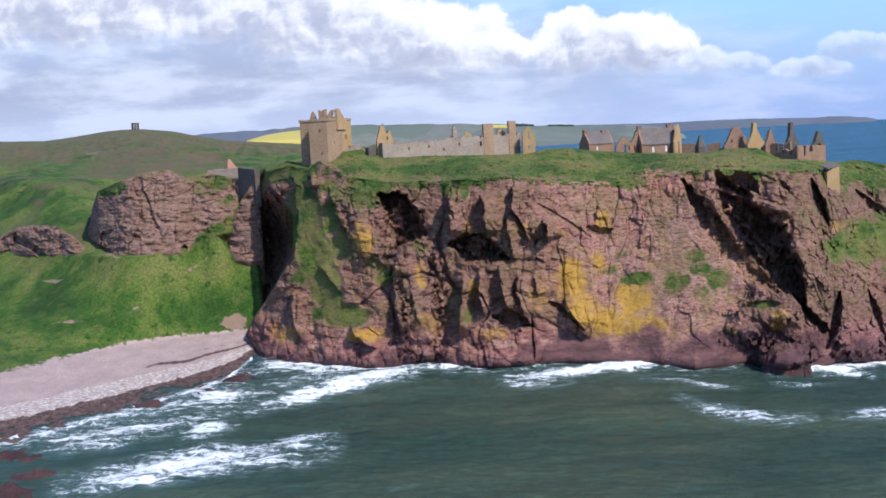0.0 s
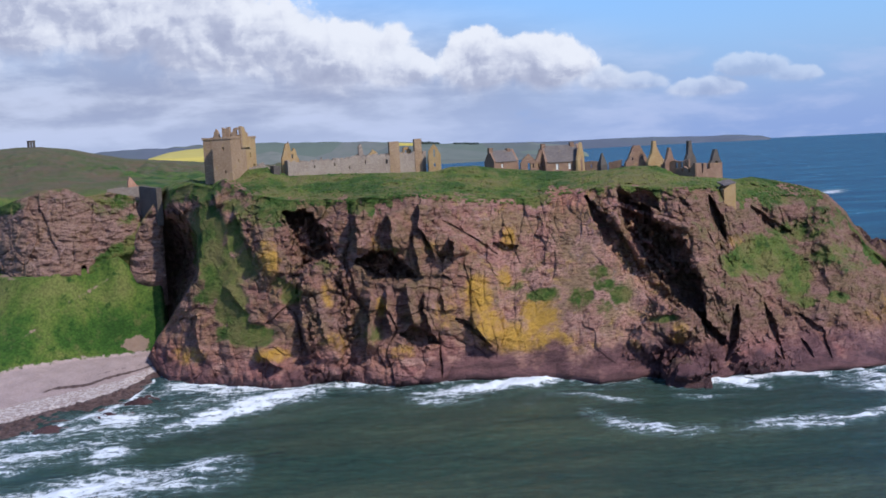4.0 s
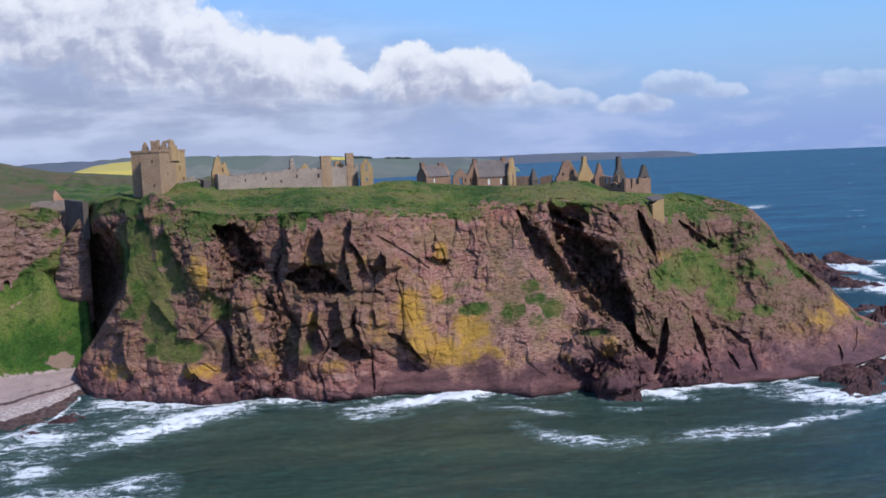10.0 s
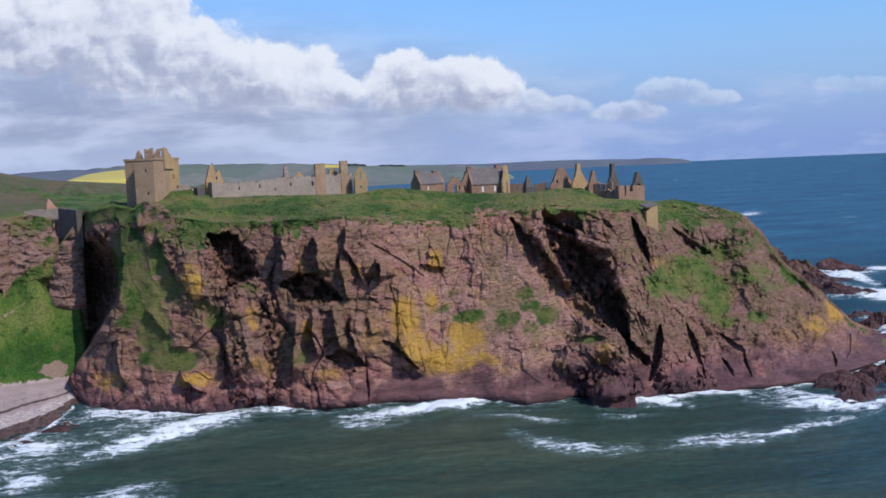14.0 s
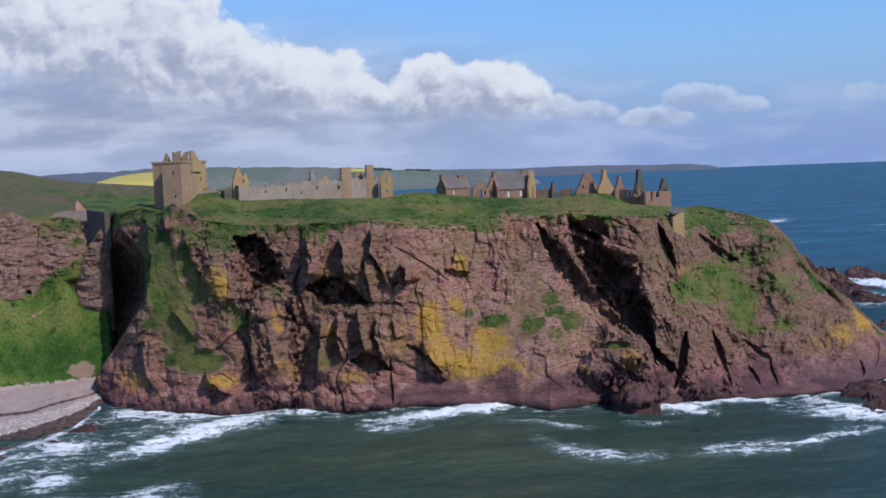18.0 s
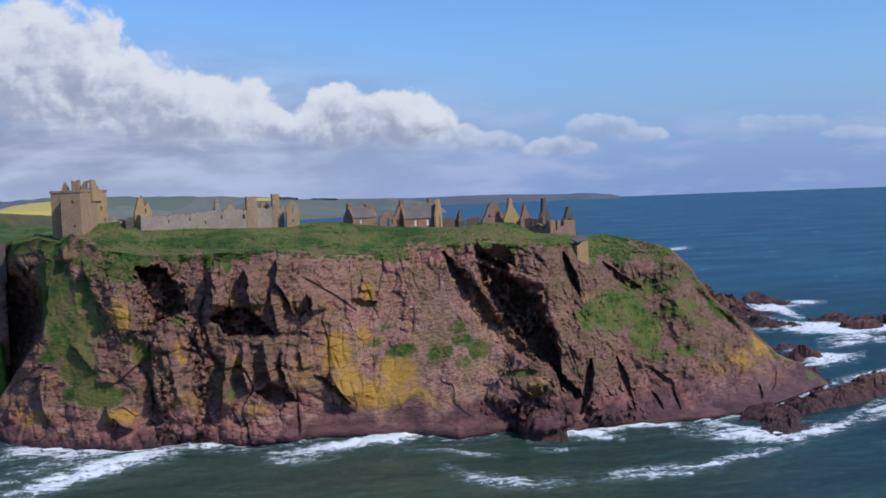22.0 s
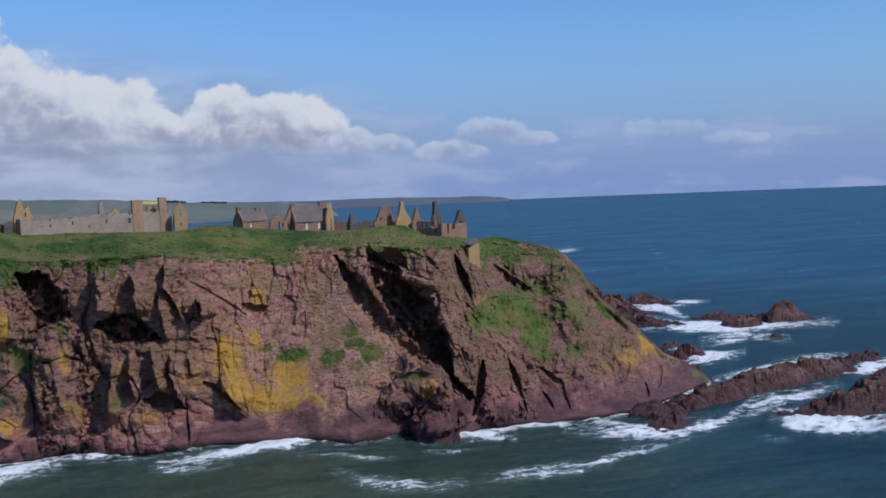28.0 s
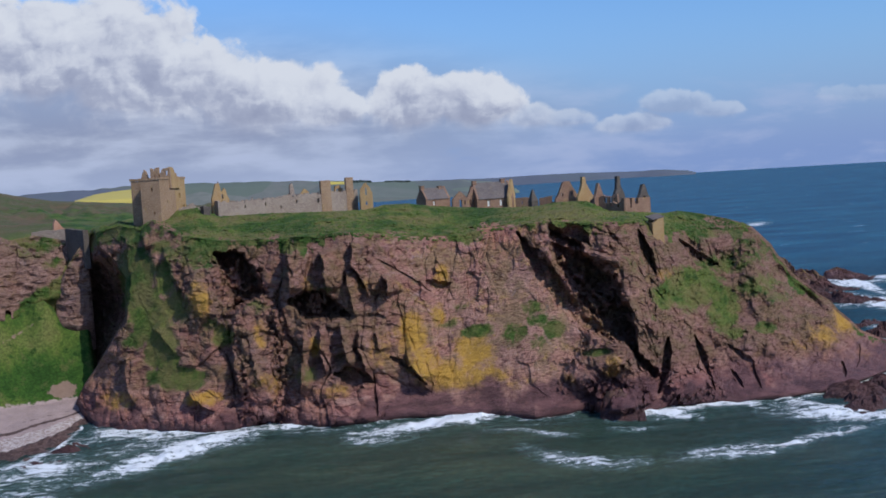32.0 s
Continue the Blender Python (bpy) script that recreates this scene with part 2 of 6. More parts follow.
def rock_material(name, tones, dip, weed=((0.055, 0.025, 0.025), (0.115, 0.058, 0.054)), mossy=1.0):
    m, g = material(name)
    p = g.place()
    beds = g.place((0.5, 0.5, 1.6), (0, dip, 0))
    broad, mid = g.noise(p, 0.05, 4, 0.6), g.noise(beds, 0.35, 6, 0.62)
    fine, grain = g.noise(beds, 1.4, 6, 0.65), g.noise(p, 5.0, 4, 0.7)
    a, b, c = tones
    speck = g.noise(p, 2.4, 6, 0.75)
    colour = g.mix(g.step(broad, 0.38, 0.62), a, b)
    colour = g.mix(g.step(mid, 0.46, 0.68), colour, c)
    # purple-grey and rust bands
    tint = g.noise(p, 0.11, 6, 0.66)
    colour = g.mix(g.step(tint, 0.50, 0.66, 0, 0.6), colour, (0.235, 0.140, 0.142))
    colour = g.mix(g.step(tint, 0.44, 0.30, 0, 0.6), colour, (0.185, 0.082, 0.070))
    colour = g.mix(g.math("MULTIPLY", g.attr("pale"), g.step(mid, 0.25, 0.6, 0.2, 0.85)), colour, (0.420, 0.235, 0.172))
    colour = g.mix(g.math("MULTIPLY", g.attr("red"), 0.85), colour, (0.40, 0.17, 0.12))
    # olive and ochre lichen films on the dry rock
    dry, stained = g.attr("dry"), g.math("SUBTRACT", 1.0, g.math("MULTIPLY", g.attr("dull"), 0.45))
    film = g.math("MULTIPLY", g.step(g.noise(p, 0.15, 8, 0.70, 0.3), 0.43, 0.60), dry)
    colour = g.mix(g.math("MULTIPLY", film, 0.68 * mossy), colour, g.mix(speck, (0.150, 0.103, 0.044), (0.260, 0.178, 0.084)))
    ochre = g.math("MULTIPLY", g.step(g.noise(p, 0.21, 8, 0.72, 0.4), 0.54, 0.66), g.math("MULTIPLY", dry, stained))
    colour = g.mix(g.math("MULTIPLY", ochre, 0.8 * mossy), colour, g.mix(speck, (0.27, 0.165, 0.050), (0.40, 0.260, 0.085)))
    ash = g.math("MULTIPLY", g.step(g.noise(p, 0.33, 7, 0.70, 0.5), 0.57, 0.68), dry)
    colour = g.mix(g.math("MULTIPLY", ash, 0.55), colour, (0.320, 0.235, 0.232))
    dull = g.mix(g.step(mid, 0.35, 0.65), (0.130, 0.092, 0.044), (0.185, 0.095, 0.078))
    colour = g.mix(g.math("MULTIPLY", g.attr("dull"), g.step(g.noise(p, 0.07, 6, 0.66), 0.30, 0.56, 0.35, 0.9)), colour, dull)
    # broken grain: dark chinks, pale chips
    colour = g.mix(g.step(fine, 0.52, 0.34), colour, g.mix(1.0, colour, (0.50, 0.42, 0.45), "MULTIPLY"))
    colour = g.mix(g.step(speck, 0.45, 0.32), colour, g.mix(1.0, colour, (0.42, 0.38, 0.40), "MULTIPLY"))
    colour = g.mix(g.step(grain, 0.42, 0.66, 0.0, 0.8), colour, g.mix(1.0, colour, (1.34, 1.31, 1.28), "MULTIPLY"))
    joint = g.step(g.attr("joint"), 0.45, 0.95)
    colour = g.mix(g.math("MULTIPLY", joint, 0.28), colour, g.mix(1.0, colour, (0.40, 0.37, 0.36), "MULTIPLY"))
    lichen = g.step(g.math("ADD", g.attr("lichen"), g.math("MULTIPLY", g.math("SUBTRACT", g.noise(p, 0.4, 8, 0.72), 0.5), 1.7)), 0.28, 0.92)
    gold = g.mix(g.noise(p, 0.9, 5, 0.6), (0.50, 0.272, 0.026), (0.40, 0.235, 0.055))
    colour = g.mix(g.math("MULTIPLY", lichen, g.step(speck, 0.30, 0.46, 0.45, 0.95)), colour, gold)
    spot = g.math("MULTIPLY", g.step(g.noise(p, 1.1, 4, 0.6), 0.64, 0.72), g.math("MULTIPLY", dry, stained))
    colour = g.mix(g.math("MULTIPLY", spot, 0.6), colour, (0.40, 0.26, 0.05))
    white = g.step(g.noise(p, 2.3, 2, 0.5), 0.745, 0.79)
    colour = g.mix(g.math("MULTIPLY", white, 0.8), colour, (0.62, 0.58, 0.56))
    # the wet, weed-dark foot
    wet = g.attr("wet")
    colour = g.mix(g.math("MULTIPLY", wet, 0.92), colour, g.mix(g.step(mid, 0.3, 0.7), *weed))
    turf, blade = grass_colour(g, p)
    green = g.step(g.math("ADD", g.attr("grass"), g.math("MULTIPLY", g.math("SUBTRACT", g.noise(p, 0.33, 7, 0.68), 0.5), 1.4)), 0.36, 0.66)
    colour = g.mix(green, colour, g.mix(g.step(g.noise(p, 0.12, 6, 0.66), 0.42, 0.62, 0.05, 0.8), turf, (0.150, 0.125, 0.044)))
    high = g.math("ADD", g.math("MULTIPLY", fine, 0.9), g.math("ADD", g.math("MULTIPLY", speck, 0.6), g.math("MULTIPLY", grain, 0.3)))
    finish(g, colour, g.math("SUBTRACT", 0.92, g.math("MULTIPLY", wet, 0.35)), high, 1.0, 0.6)
    return m


CLIFF = rock_material("cliff_rock", ((0.258, 0.108, 0.096), (0.295, 0.140, 0.104), (0.358, 0.205, 0.162)), 12, ((0.055, 0.024, 0.027), (0.165, 0.074, 0.074)))
CRAG = rock_material("crag_rock", ((0.205, 0.116, 0.100), (0.230, 0.140, 0.116), (0.275, 0.180, 0.150)), -8, mossy=0.3)
REEF = rock_material("reef_rock", ((0.072, 0.032, 0.031), (0.094, 0.044, 0.041), (0.130, 0.068, 0.060)), 20, ((0.040, 0.018, 0.019), (0.090, 0.042, 0.040)))


def land_material():
    m, g = material("turf_and_shingle")
    p = g.place()
    turf, blade = grass_colour(g, p)
    turf = g.mix(1.0, turf, (0.76, 0.88, 0.80), "MULTIPLY")
    heath = g.mix(g.step(g.noise(p, 0.06, 6, 0.65), 0.35, 0.65), (0.120, 0.082, 0.048), (0.072, 0.086, 0.028))
    colour = g.mix(g.step(g.math("ADD", g.attr("heath"), g.math("MULTIPLY", g.math("SUBTRACT", g.noise(p, 0.05, 6, 0.65), 0.5), 1.4)), 0.4, 0.65), turf, heath)
    soil = g.mix(g.noise(p, 0.8, 5, 0.6), (0.175, 0.11, 0.08), (0.265, 0.185, 0.14))
    colour = g.mix(g.step(g.math("ADD", g.attr("soil"), g.math("MULTIPLY", g.math("SUBTRACT", g.noise(p, 0.4, 6, 0.65), 0.5), 1.2)), 0.42, 0.6), colour, soil)
    pebble = g.noise(p, 3.2, 5, 0.75)
    shingle = g.mix(g.step(pebble, 0.35, 0.68), (0.31, 0.222, 0.208), (0.49, 0.372, 0.35))
    shingle = g.mix(g.step(g.noise(p, 0.25, 5, 0.6), 0.40, 0.65), g.mix(1.0, shingle, (0.86, 0.86, 0.86), "MULTIPLY"), shingle)
    edge = g.math("MULTIPLY", g.math("SUBTRACT", g.noise(p, 0.6, 6, 0.65), 0.5), 0.9)
    colour = g.mix(g.step(g.math("ADD", g.attr("shingle"), edge), 0.42, 0.58), colour, shingle)
    coarse = g.mix(g.step(g.noise(p, 1.1, 5, 0.8), 0.42, 0.62), (0.30, 0.22, 0.20), (0.60, 0.52, 0.49))
    colour = g.mix(g.step(g.math("ADD", g.attr("cobble"), edge), 0.42, 0.58), colour, coarse)
    weed = g.mix(g.step(g.noise(p, 0.9, 6, 0.7), 0.4, 0.65), (0.055, 0.032, 0.030), (0.15, 0.095, 0.085))
    colour = g.mix(g.step(g.math("ADD", g.attr("weed"), edge), 0.42, 0.58), colour, weed)
    high = g.math("ADD", g.noise(p, 0.9, 6, 0.7), g.math("MULTIPLY", pebble, 0.4))
    finish(g, colour, 0.95, high, 0.7, 0.5)
    return m


LAND = land_material()


def far_material(name, *tones):
    """Fields, hills and trees seen from miles off, in patches of the given tones."""
    m, g = material(name)
    v = g.node("ShaderNodeTexVoronoi")
    g.put(v.inputs["Vector"], g.place((1, 0.35, 1), (0, 0, 20)))
    v.inputs["Scale"].default_value = 0.006
    one = g.node("ShaderNodeSeparateColor")
    g.put(one.inputs[0], v.outputs["Color"])
    colour = g.ramp(one.outputs[0], *[(n / max(1, len(tones) - 1), c) for n, c in enumerate(tones)])
    colour = g.mix(g.step(g.noise(g.place((1, 0.3, 3)), 0.02, 5, 0.6), 0.40, 0.68, 0, 0.6), colour, tones[0])
    finish(g, colour, 1.0)
    return m


def sea_material():
    m, g = material("sea_water")
    p = g.place()
    swell = g.noise(g.place((0.5, 1.4, 1), (0, 0, 18)), 0.11, 3, 0.5, 0.4)
    chop = g.noise(g.place((0.75, 1.25, 1), (0, 0, 14)), 0.55, 7, 0.66, 0.3)
    high = g.math("ADD", g.math("MULTIPLY", swell, 0.9), g.math("MULTIPLY", chop, 0.9))
    patch = g.noise(g.place((0.5, 1.5, 1), (0, 0, 10)), 0.016, 7, 0.68)
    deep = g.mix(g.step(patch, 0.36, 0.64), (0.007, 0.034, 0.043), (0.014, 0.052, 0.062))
    # bluer and brighter base colour with distance from the drone
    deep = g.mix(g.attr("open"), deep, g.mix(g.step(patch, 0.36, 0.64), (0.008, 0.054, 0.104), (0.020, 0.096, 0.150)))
    shore = g.mix(g.step(patch, 0.38, 0.62), (0.026, 0.053, 0.037), (0.052, 0.074, 0.046))
    colour = g.mix(g.attr("shallow"), deep, shore)
    colour = g.mix(g.step(chop, 0.36, 0.66), g.mix(1.0, colour, (0.84, 0.86, 0.88), "MULTIPLY"), g.mix(1.0, colour, (1.16, 1.14, 1.12), "MULTIPLY"))
    rows = g.noise(g.place((0.45, 1.5, 1), (0, 0, 8)), 0.045, 7, 0.62, 0.4)
    colour = g.mix(g.step(rows, 0.36, 0.66), g.mix(1.0, colour, (0.82, 0.84, 0.87), "MULTIPLY"), g.mix(1.0, colour, (1.16, 1.14, 1.12), "MULTIPLY"))
    streaks = g.noise(g.place((0.45, 1.5, 1), (0, 0, 12)), 0.26, 9, 0.72, 0.8)
    lace = g.noise(p, 0.55, 8, 0.74, 0.9)
    tex = g.math("ADD", g.math("MULTIPLY", streaks, 0.55), g.math("MULTIPLY", lace, 0.45))
    f = g.math("ADD", g.attr("foam"), g.math("MULTIPLY", g.math("SUBTRACT", tex, 0.5), g.step(g.attr("foam"), 0.02, 0.30, 0.6, 3.4)))
    foam = g.step(f, 0.40, 0.72)
    churn = g.math("MULTIPLY", g.step(f, 0.0, 0.55), 0.45)
    colour = g.mix(churn, colour, (0.17, 0.24, 0.245))
    caps = g.math("MULTIPLY", g.step(g.noise(g.place((0.30, 1.6, 1), (0, 0, 6)), 0.11, 8, 0.66), 0.655, 0.71), g.attr("open"))
    foam = g.math("MAXIMUM", foam, g.math("MULTIPLY", caps, 0.75))
    colour = g.mix(foam, colour, (0.80, 0.82, 0.85))
    bump = g.node("ShaderNodeBump")
    bump.inputs["Strength"].default_value, bump.inputs["Distance"].default_value = 0.75, 1.2
    g.put(bump.inputs["Height"], g.math("ADD", high, g.math("MULTIPLY", foam, 0.25)))
    body = g.node("ShaderNodeBsdfDiffuse")
    g.put(body.inputs["Color"], colour), g.put(body.inputs["Normal"], bump.outputs[0])
    gloss = g.node("ShaderNodeBsdfGlossy")
    g.put(gloss.inputs["Normal"], bump.outputs[0])
    gloss.inputs["Roughness"].default_value = 0.22
    fres = g.node("ShaderNodeFresnel")
    fres.inputs["IOR"].default_value = 1.33
    g.put(fres.inputs["Normal"], bump.outputs[0])
    share = g.math("MULTIPLY", g.math("MINIMUM", fres.outputs[0], 0.26), g.math("SUBTRACT", 1.0, foam))
    both = g.node("ShaderNodeMixShader")
    g.put(both.inputs[0], share)
    g.tree.links.new(body.outputs[0], both.inputs[1]), g.tree.links.new(gloss.outputs[0], both.inputs[2])
    g.tree.links.new(both.outputs[0], g.node("ShaderNodeOutputMaterial").inputs[0])
    return m


SEA = sea_material()


def stone_material(name, a, b, c, moss=0.25):
    m, g = material(name)
    p = g.place()
    course = g.place((1, 1, 2.4))
    big, mid, fine = g.noise(p, 0.25, 5, 0.6), g.noise(course, 1.1, 5, 0.65), g.noise(course, 3.5, 4, 0.7)
    colour = g.mix(g.step(big, 0.35, 0.65), a, b)
    colour = g.mix(g.step(mid, 0.48, 0.70), colour, c)
    colour = g.mix(g.step(fine, 0.50, 0.28), colour, g.mix(1.0, colour, (0.55, 0.52, 0.5), "MULTIPLY"))
    colour = g.mix(g.math("MULTIPLY", g.step(g.noise(p, 0.6, 6, 0.66), 0.55, 0.70), moss), colour, (0.33, 0.22, 0.06))
    finish(g, colour, 0.93, g.math("ADD", mid, fine), 0.6, 0.2)
    return m


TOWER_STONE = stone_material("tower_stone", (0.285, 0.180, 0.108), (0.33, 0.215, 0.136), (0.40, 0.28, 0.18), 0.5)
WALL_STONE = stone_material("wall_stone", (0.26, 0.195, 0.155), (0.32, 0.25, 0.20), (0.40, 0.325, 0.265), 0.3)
# lichened stone whose gold also carries sunlight on side walls and the hall gable
GOLD_STONE = stone_material("sunlit_lichened_stone", (0.36, 0.22, 0.10), (0.42, 0.28, 0.13), (0.38, 0.265, 0.16), 0.7)
RED_STONE = stone_material("red_stone", (0.215, 0.122, 0.084), (0.265, 0.160, 0.110), (0.33, 0.215, 0.15), 0.5)
DARK_STONE = stone_material("dark_stone", (0.085, 0.068, 0.06), (0.12, 0.10, 0.085), (0.16, 0.13, 0.105), 0.1)
SLATE = stone_material("roof_slate", (0.125, 0.102, 0.098), (0.155, 0.128, 0.120), (0.19, 0.16, 0.148), 0.15)


# ---- the sea ----
CLIFF_FOOT = curve([(-187.9, -188.9), (-179.6, -200.3), (-166.9, -209.7), (-140.3, -214.4), (-97.7, -219.5), (-71.0, -223.6), (-11.7, -222.4), (36.4, -229.4), (79.6, -229.6),
                    (117.4, -228.3), (198.3, -233.8), (241.4, -241.6), (301.1, -238.2), (312.9, -244.3), (330.7, -249.2), (349.7, -246.3), (387.8, -242.9),
                    (417.7, -243.7), (480.8, -246.2), (546.1, -245.1), (579.8, -238.9), (614.1, -230.1), (645.5, -222.0)])
SHORE = curve([(-536.3, -306.3), (-425.4, -277.8), (-370.7, -269.2), (-315.9, -258.9), (-244.5, -241.8), (-205.8, -228.4), (-174.7, -207.1)])
FOOT_LEFT, FOOT_RIGHT = (-187.9, -188.9)[0], (644.1, -221.9)[0]
SURF_BEACH = [  # lines of white water: places, half width, strength
    ([(-370.7, -328.3), (-321.2, -321.0), (-255.3, -311.1), (-184.7, -308.9), (-113.8, -304.4)], 17, 0.62),
    ([(-331.3, -312.0), (-249.2, -301.4), (-173.1, -298.3), (-102.5, -296.6)], 11, 0.5),
    ([(-409.6, -281.5), (-349.9, -277.5), (-295.5, -272.2), (-246.6, -268.2), (-192.0, -260.1)], 7, 0.5),
    ([(-321.3, -258.6), (-261.2, -249.1), (-196.2, -244.4), (-120.7, -243.0)], 15, 0.28),
    ([(-289.4, -264.2), (-218.5, -254.2), (-164.0, -246.1), (-99.2, -244.1)], 12, 0.25),
    ([(-253.2, -284.5), (-215.2, -282.1)], 5, 0.4),
    ([(-394.1, -289.0), (-318.1, -284.8), (-263.7, -279.5)], 6, 0.35),
]
SURF_FOOT = [
    ([(-188.3, -221.1), (-146.0, -218.0), (-80.6, -220.5), (-24.1, -222.1), (38.3, -231.3)], 7, 0.6),
    ([(-188.7, -260.3), (-148.3, -251.5), (-102.4, -241.9), (-55.8, -232.7), (-24.6, -230.1)], 8, 0.72),
    ([(-172.3, -238.2), (-116.8, -231.1), (-76.1, -229.4)], 12, 0.34),
    ([(-241.3, -244.9), (-217.2, -247.2), (-182.7, -245.1)], 9, 0.55),
    ([(-248.6, -276.5), (-224.2, -275.3), (-199.6, -274.0)], 7, 0.6),
    ([(-176.3, -294.3), (-141.2, -292.5), (-105.5, -288.5)], 8, 0.5),
    ([(59.0, -243.4), (102.2, -239.5), (146.0, -237.8), (184.7, -237.8), (226.9, -232.5)], 5, 0.75),
    ([(53.6, -244.0), (80.1, -248.5), (123.6, -246.9)], 4, 0.35),
    ([(189.7, -248.8), (240.0, -257.1), (285.4, -265.6)], 3, 0.35),
]
SURF_EAST = [
    ([(225.3, -270.4), (250.3, -283.9), (313.2, -296.6), (354.1, -298.7)], 7, 0.45),
    ([(371.8, -299.1), (437.8, -293.6), (517.4, -295.0)], 7, 0.41),
    ([(314.8, -250.0), (355.8, -247.8), (411.8, -256.0)], 5, 0.61),
    ([(418.2, -243.9), (451.2, -245.5), (481.5, -248.0)], 6, 0.66),
    ([(314.4, -261.4), (372.9, -266.5)], 3, 0.33),
    ([(484.4, -254.1), (530.7, -246.3), (580.8, -235.7), (618.7, -234.5)], 5, 0.49),
    ([(523.7, -287.9), (561.1, -288.8), (618.1, -282.0)], 4, 0.45),
    ([(240.7, -240.3), (280.7, -238.1), (309.4, -239.4)], 3, 0.41),
]
SURF_POINT = [
    ([(549.6, -145.6), (609.6, -159.3), (685.9, -166.4), (808.4, -169.7)], 7, 0.85),
    ([(543.5, -131.5), (590.0, -137.3), (616.7, -150.7)], 5, 0.8),
    ([(597.0, -131.2), (644.8, -134.6)], 2.5, 0.7),
    ([(595.3, -179.3), (636.0, -191.8), (681.4, -196.9)], 6, 0.75),
    ([(636.4, -180.9), (685.5, -178.8), (743.0, -179.7)], 4, 0.55),
    ([(635.0, -222.3), (705.7, -216.4), (807.4, -206.5)], 6, 0.6),
    ([(462.1, -69.4), (493.8, -69.5)], 1.6, 0.75),
    ([(731.4, -212.6), (776.9, -211.1), (823.6, -211.5)], 8, 0.62),
    ([(823.2, -227.7), (885.7, -225.1), (945.1, -229.3)], 9, 0.7),
    ([(634.2, -174.4), (680.9, -174.6), (747.3, -182.8)], 5, 0.6),
    ([(608.9, -198.0), (644.2, -196.3), (687.6, -194.0)], 7, 0.75),
    ([(559.5, -229.8), (607.7, -234.8), (672.2, -222.7)], 8, 0.4),
]
SURF_SKERRIES = [
    ([(538.6, -270.2), (612.8, -270.2), (697.2, -262.3), (806.6, -238.3)], 12, 0.3),
    ([(725.9, -268.4), (769.7, -276.1), (830.0, -272.6)], 12, 0.85),
    ([(668.8, -259.4), (726.4, -250.9), (806.4, -244.7)], 4, 0.7),
    ([(472.2, -256.4), (531.1, -266.7), (606.3, -275.4), (670.7, -269.6)], 8, 0.5),
    ([(670.8, -267.7), (753.0, -251.2), (814.9, -243.2)], 7, 0.6),
    ([(744.7, -276.0), (806.0, -289.3), (910.5, -296.4)], 15, 0.85),
]
SURF_OUTER = [
    ([(524.5, -137.5), (568.2, -136.1), (630.5, -135.9)], 4, 0.6),
    ([(560.7, -157.2), (608.8, -156.9), (701.6, -166.3), (815.2, -169.1)], 5, 0.8),
    ([(636.3, -175.8), (693.9, -177.6), (753.1, -189.0)], 4, 0.45),
    ([(600.6, -194.8), (642.8, -195.6), (686.2, -192.6)], 5, 0.7),
    ([(347.9, -242.1), (396.5, -246.0), (445.6, -244.5), (504.2, -238.4), (551.4, -229.0), (592.7, -224.6)], 5, 0.7),
    ([(445.7, -242.7), (503.8, -249.2), (543.3, -264.5), (604.9, -275.3), (662.1, -266.8), (699.2, -248.1), (790.1, -240.7)], 6, 0.62),
]
SURF_REEF = [
    ([(728.5, -261.4), (750.6, -281.8), (796.6, -288.3), (882.6, -291.3)], 10, 0.85),
    ([(829.5, -229.0), (884.1, -224.9)], 8, 0.85),
    ([(737.4, -213.1), (814.1, -211.9)], 5, 0.5),
    ([(374.7, -297.3), (424.4, -297.9), (482.3, -298.2), (535.8, -287.9), (576.8, -284.3)], 6, 0.5),
    ([(699.5, -288.7), (751.7, -298.6)], 6, 0.2),
]



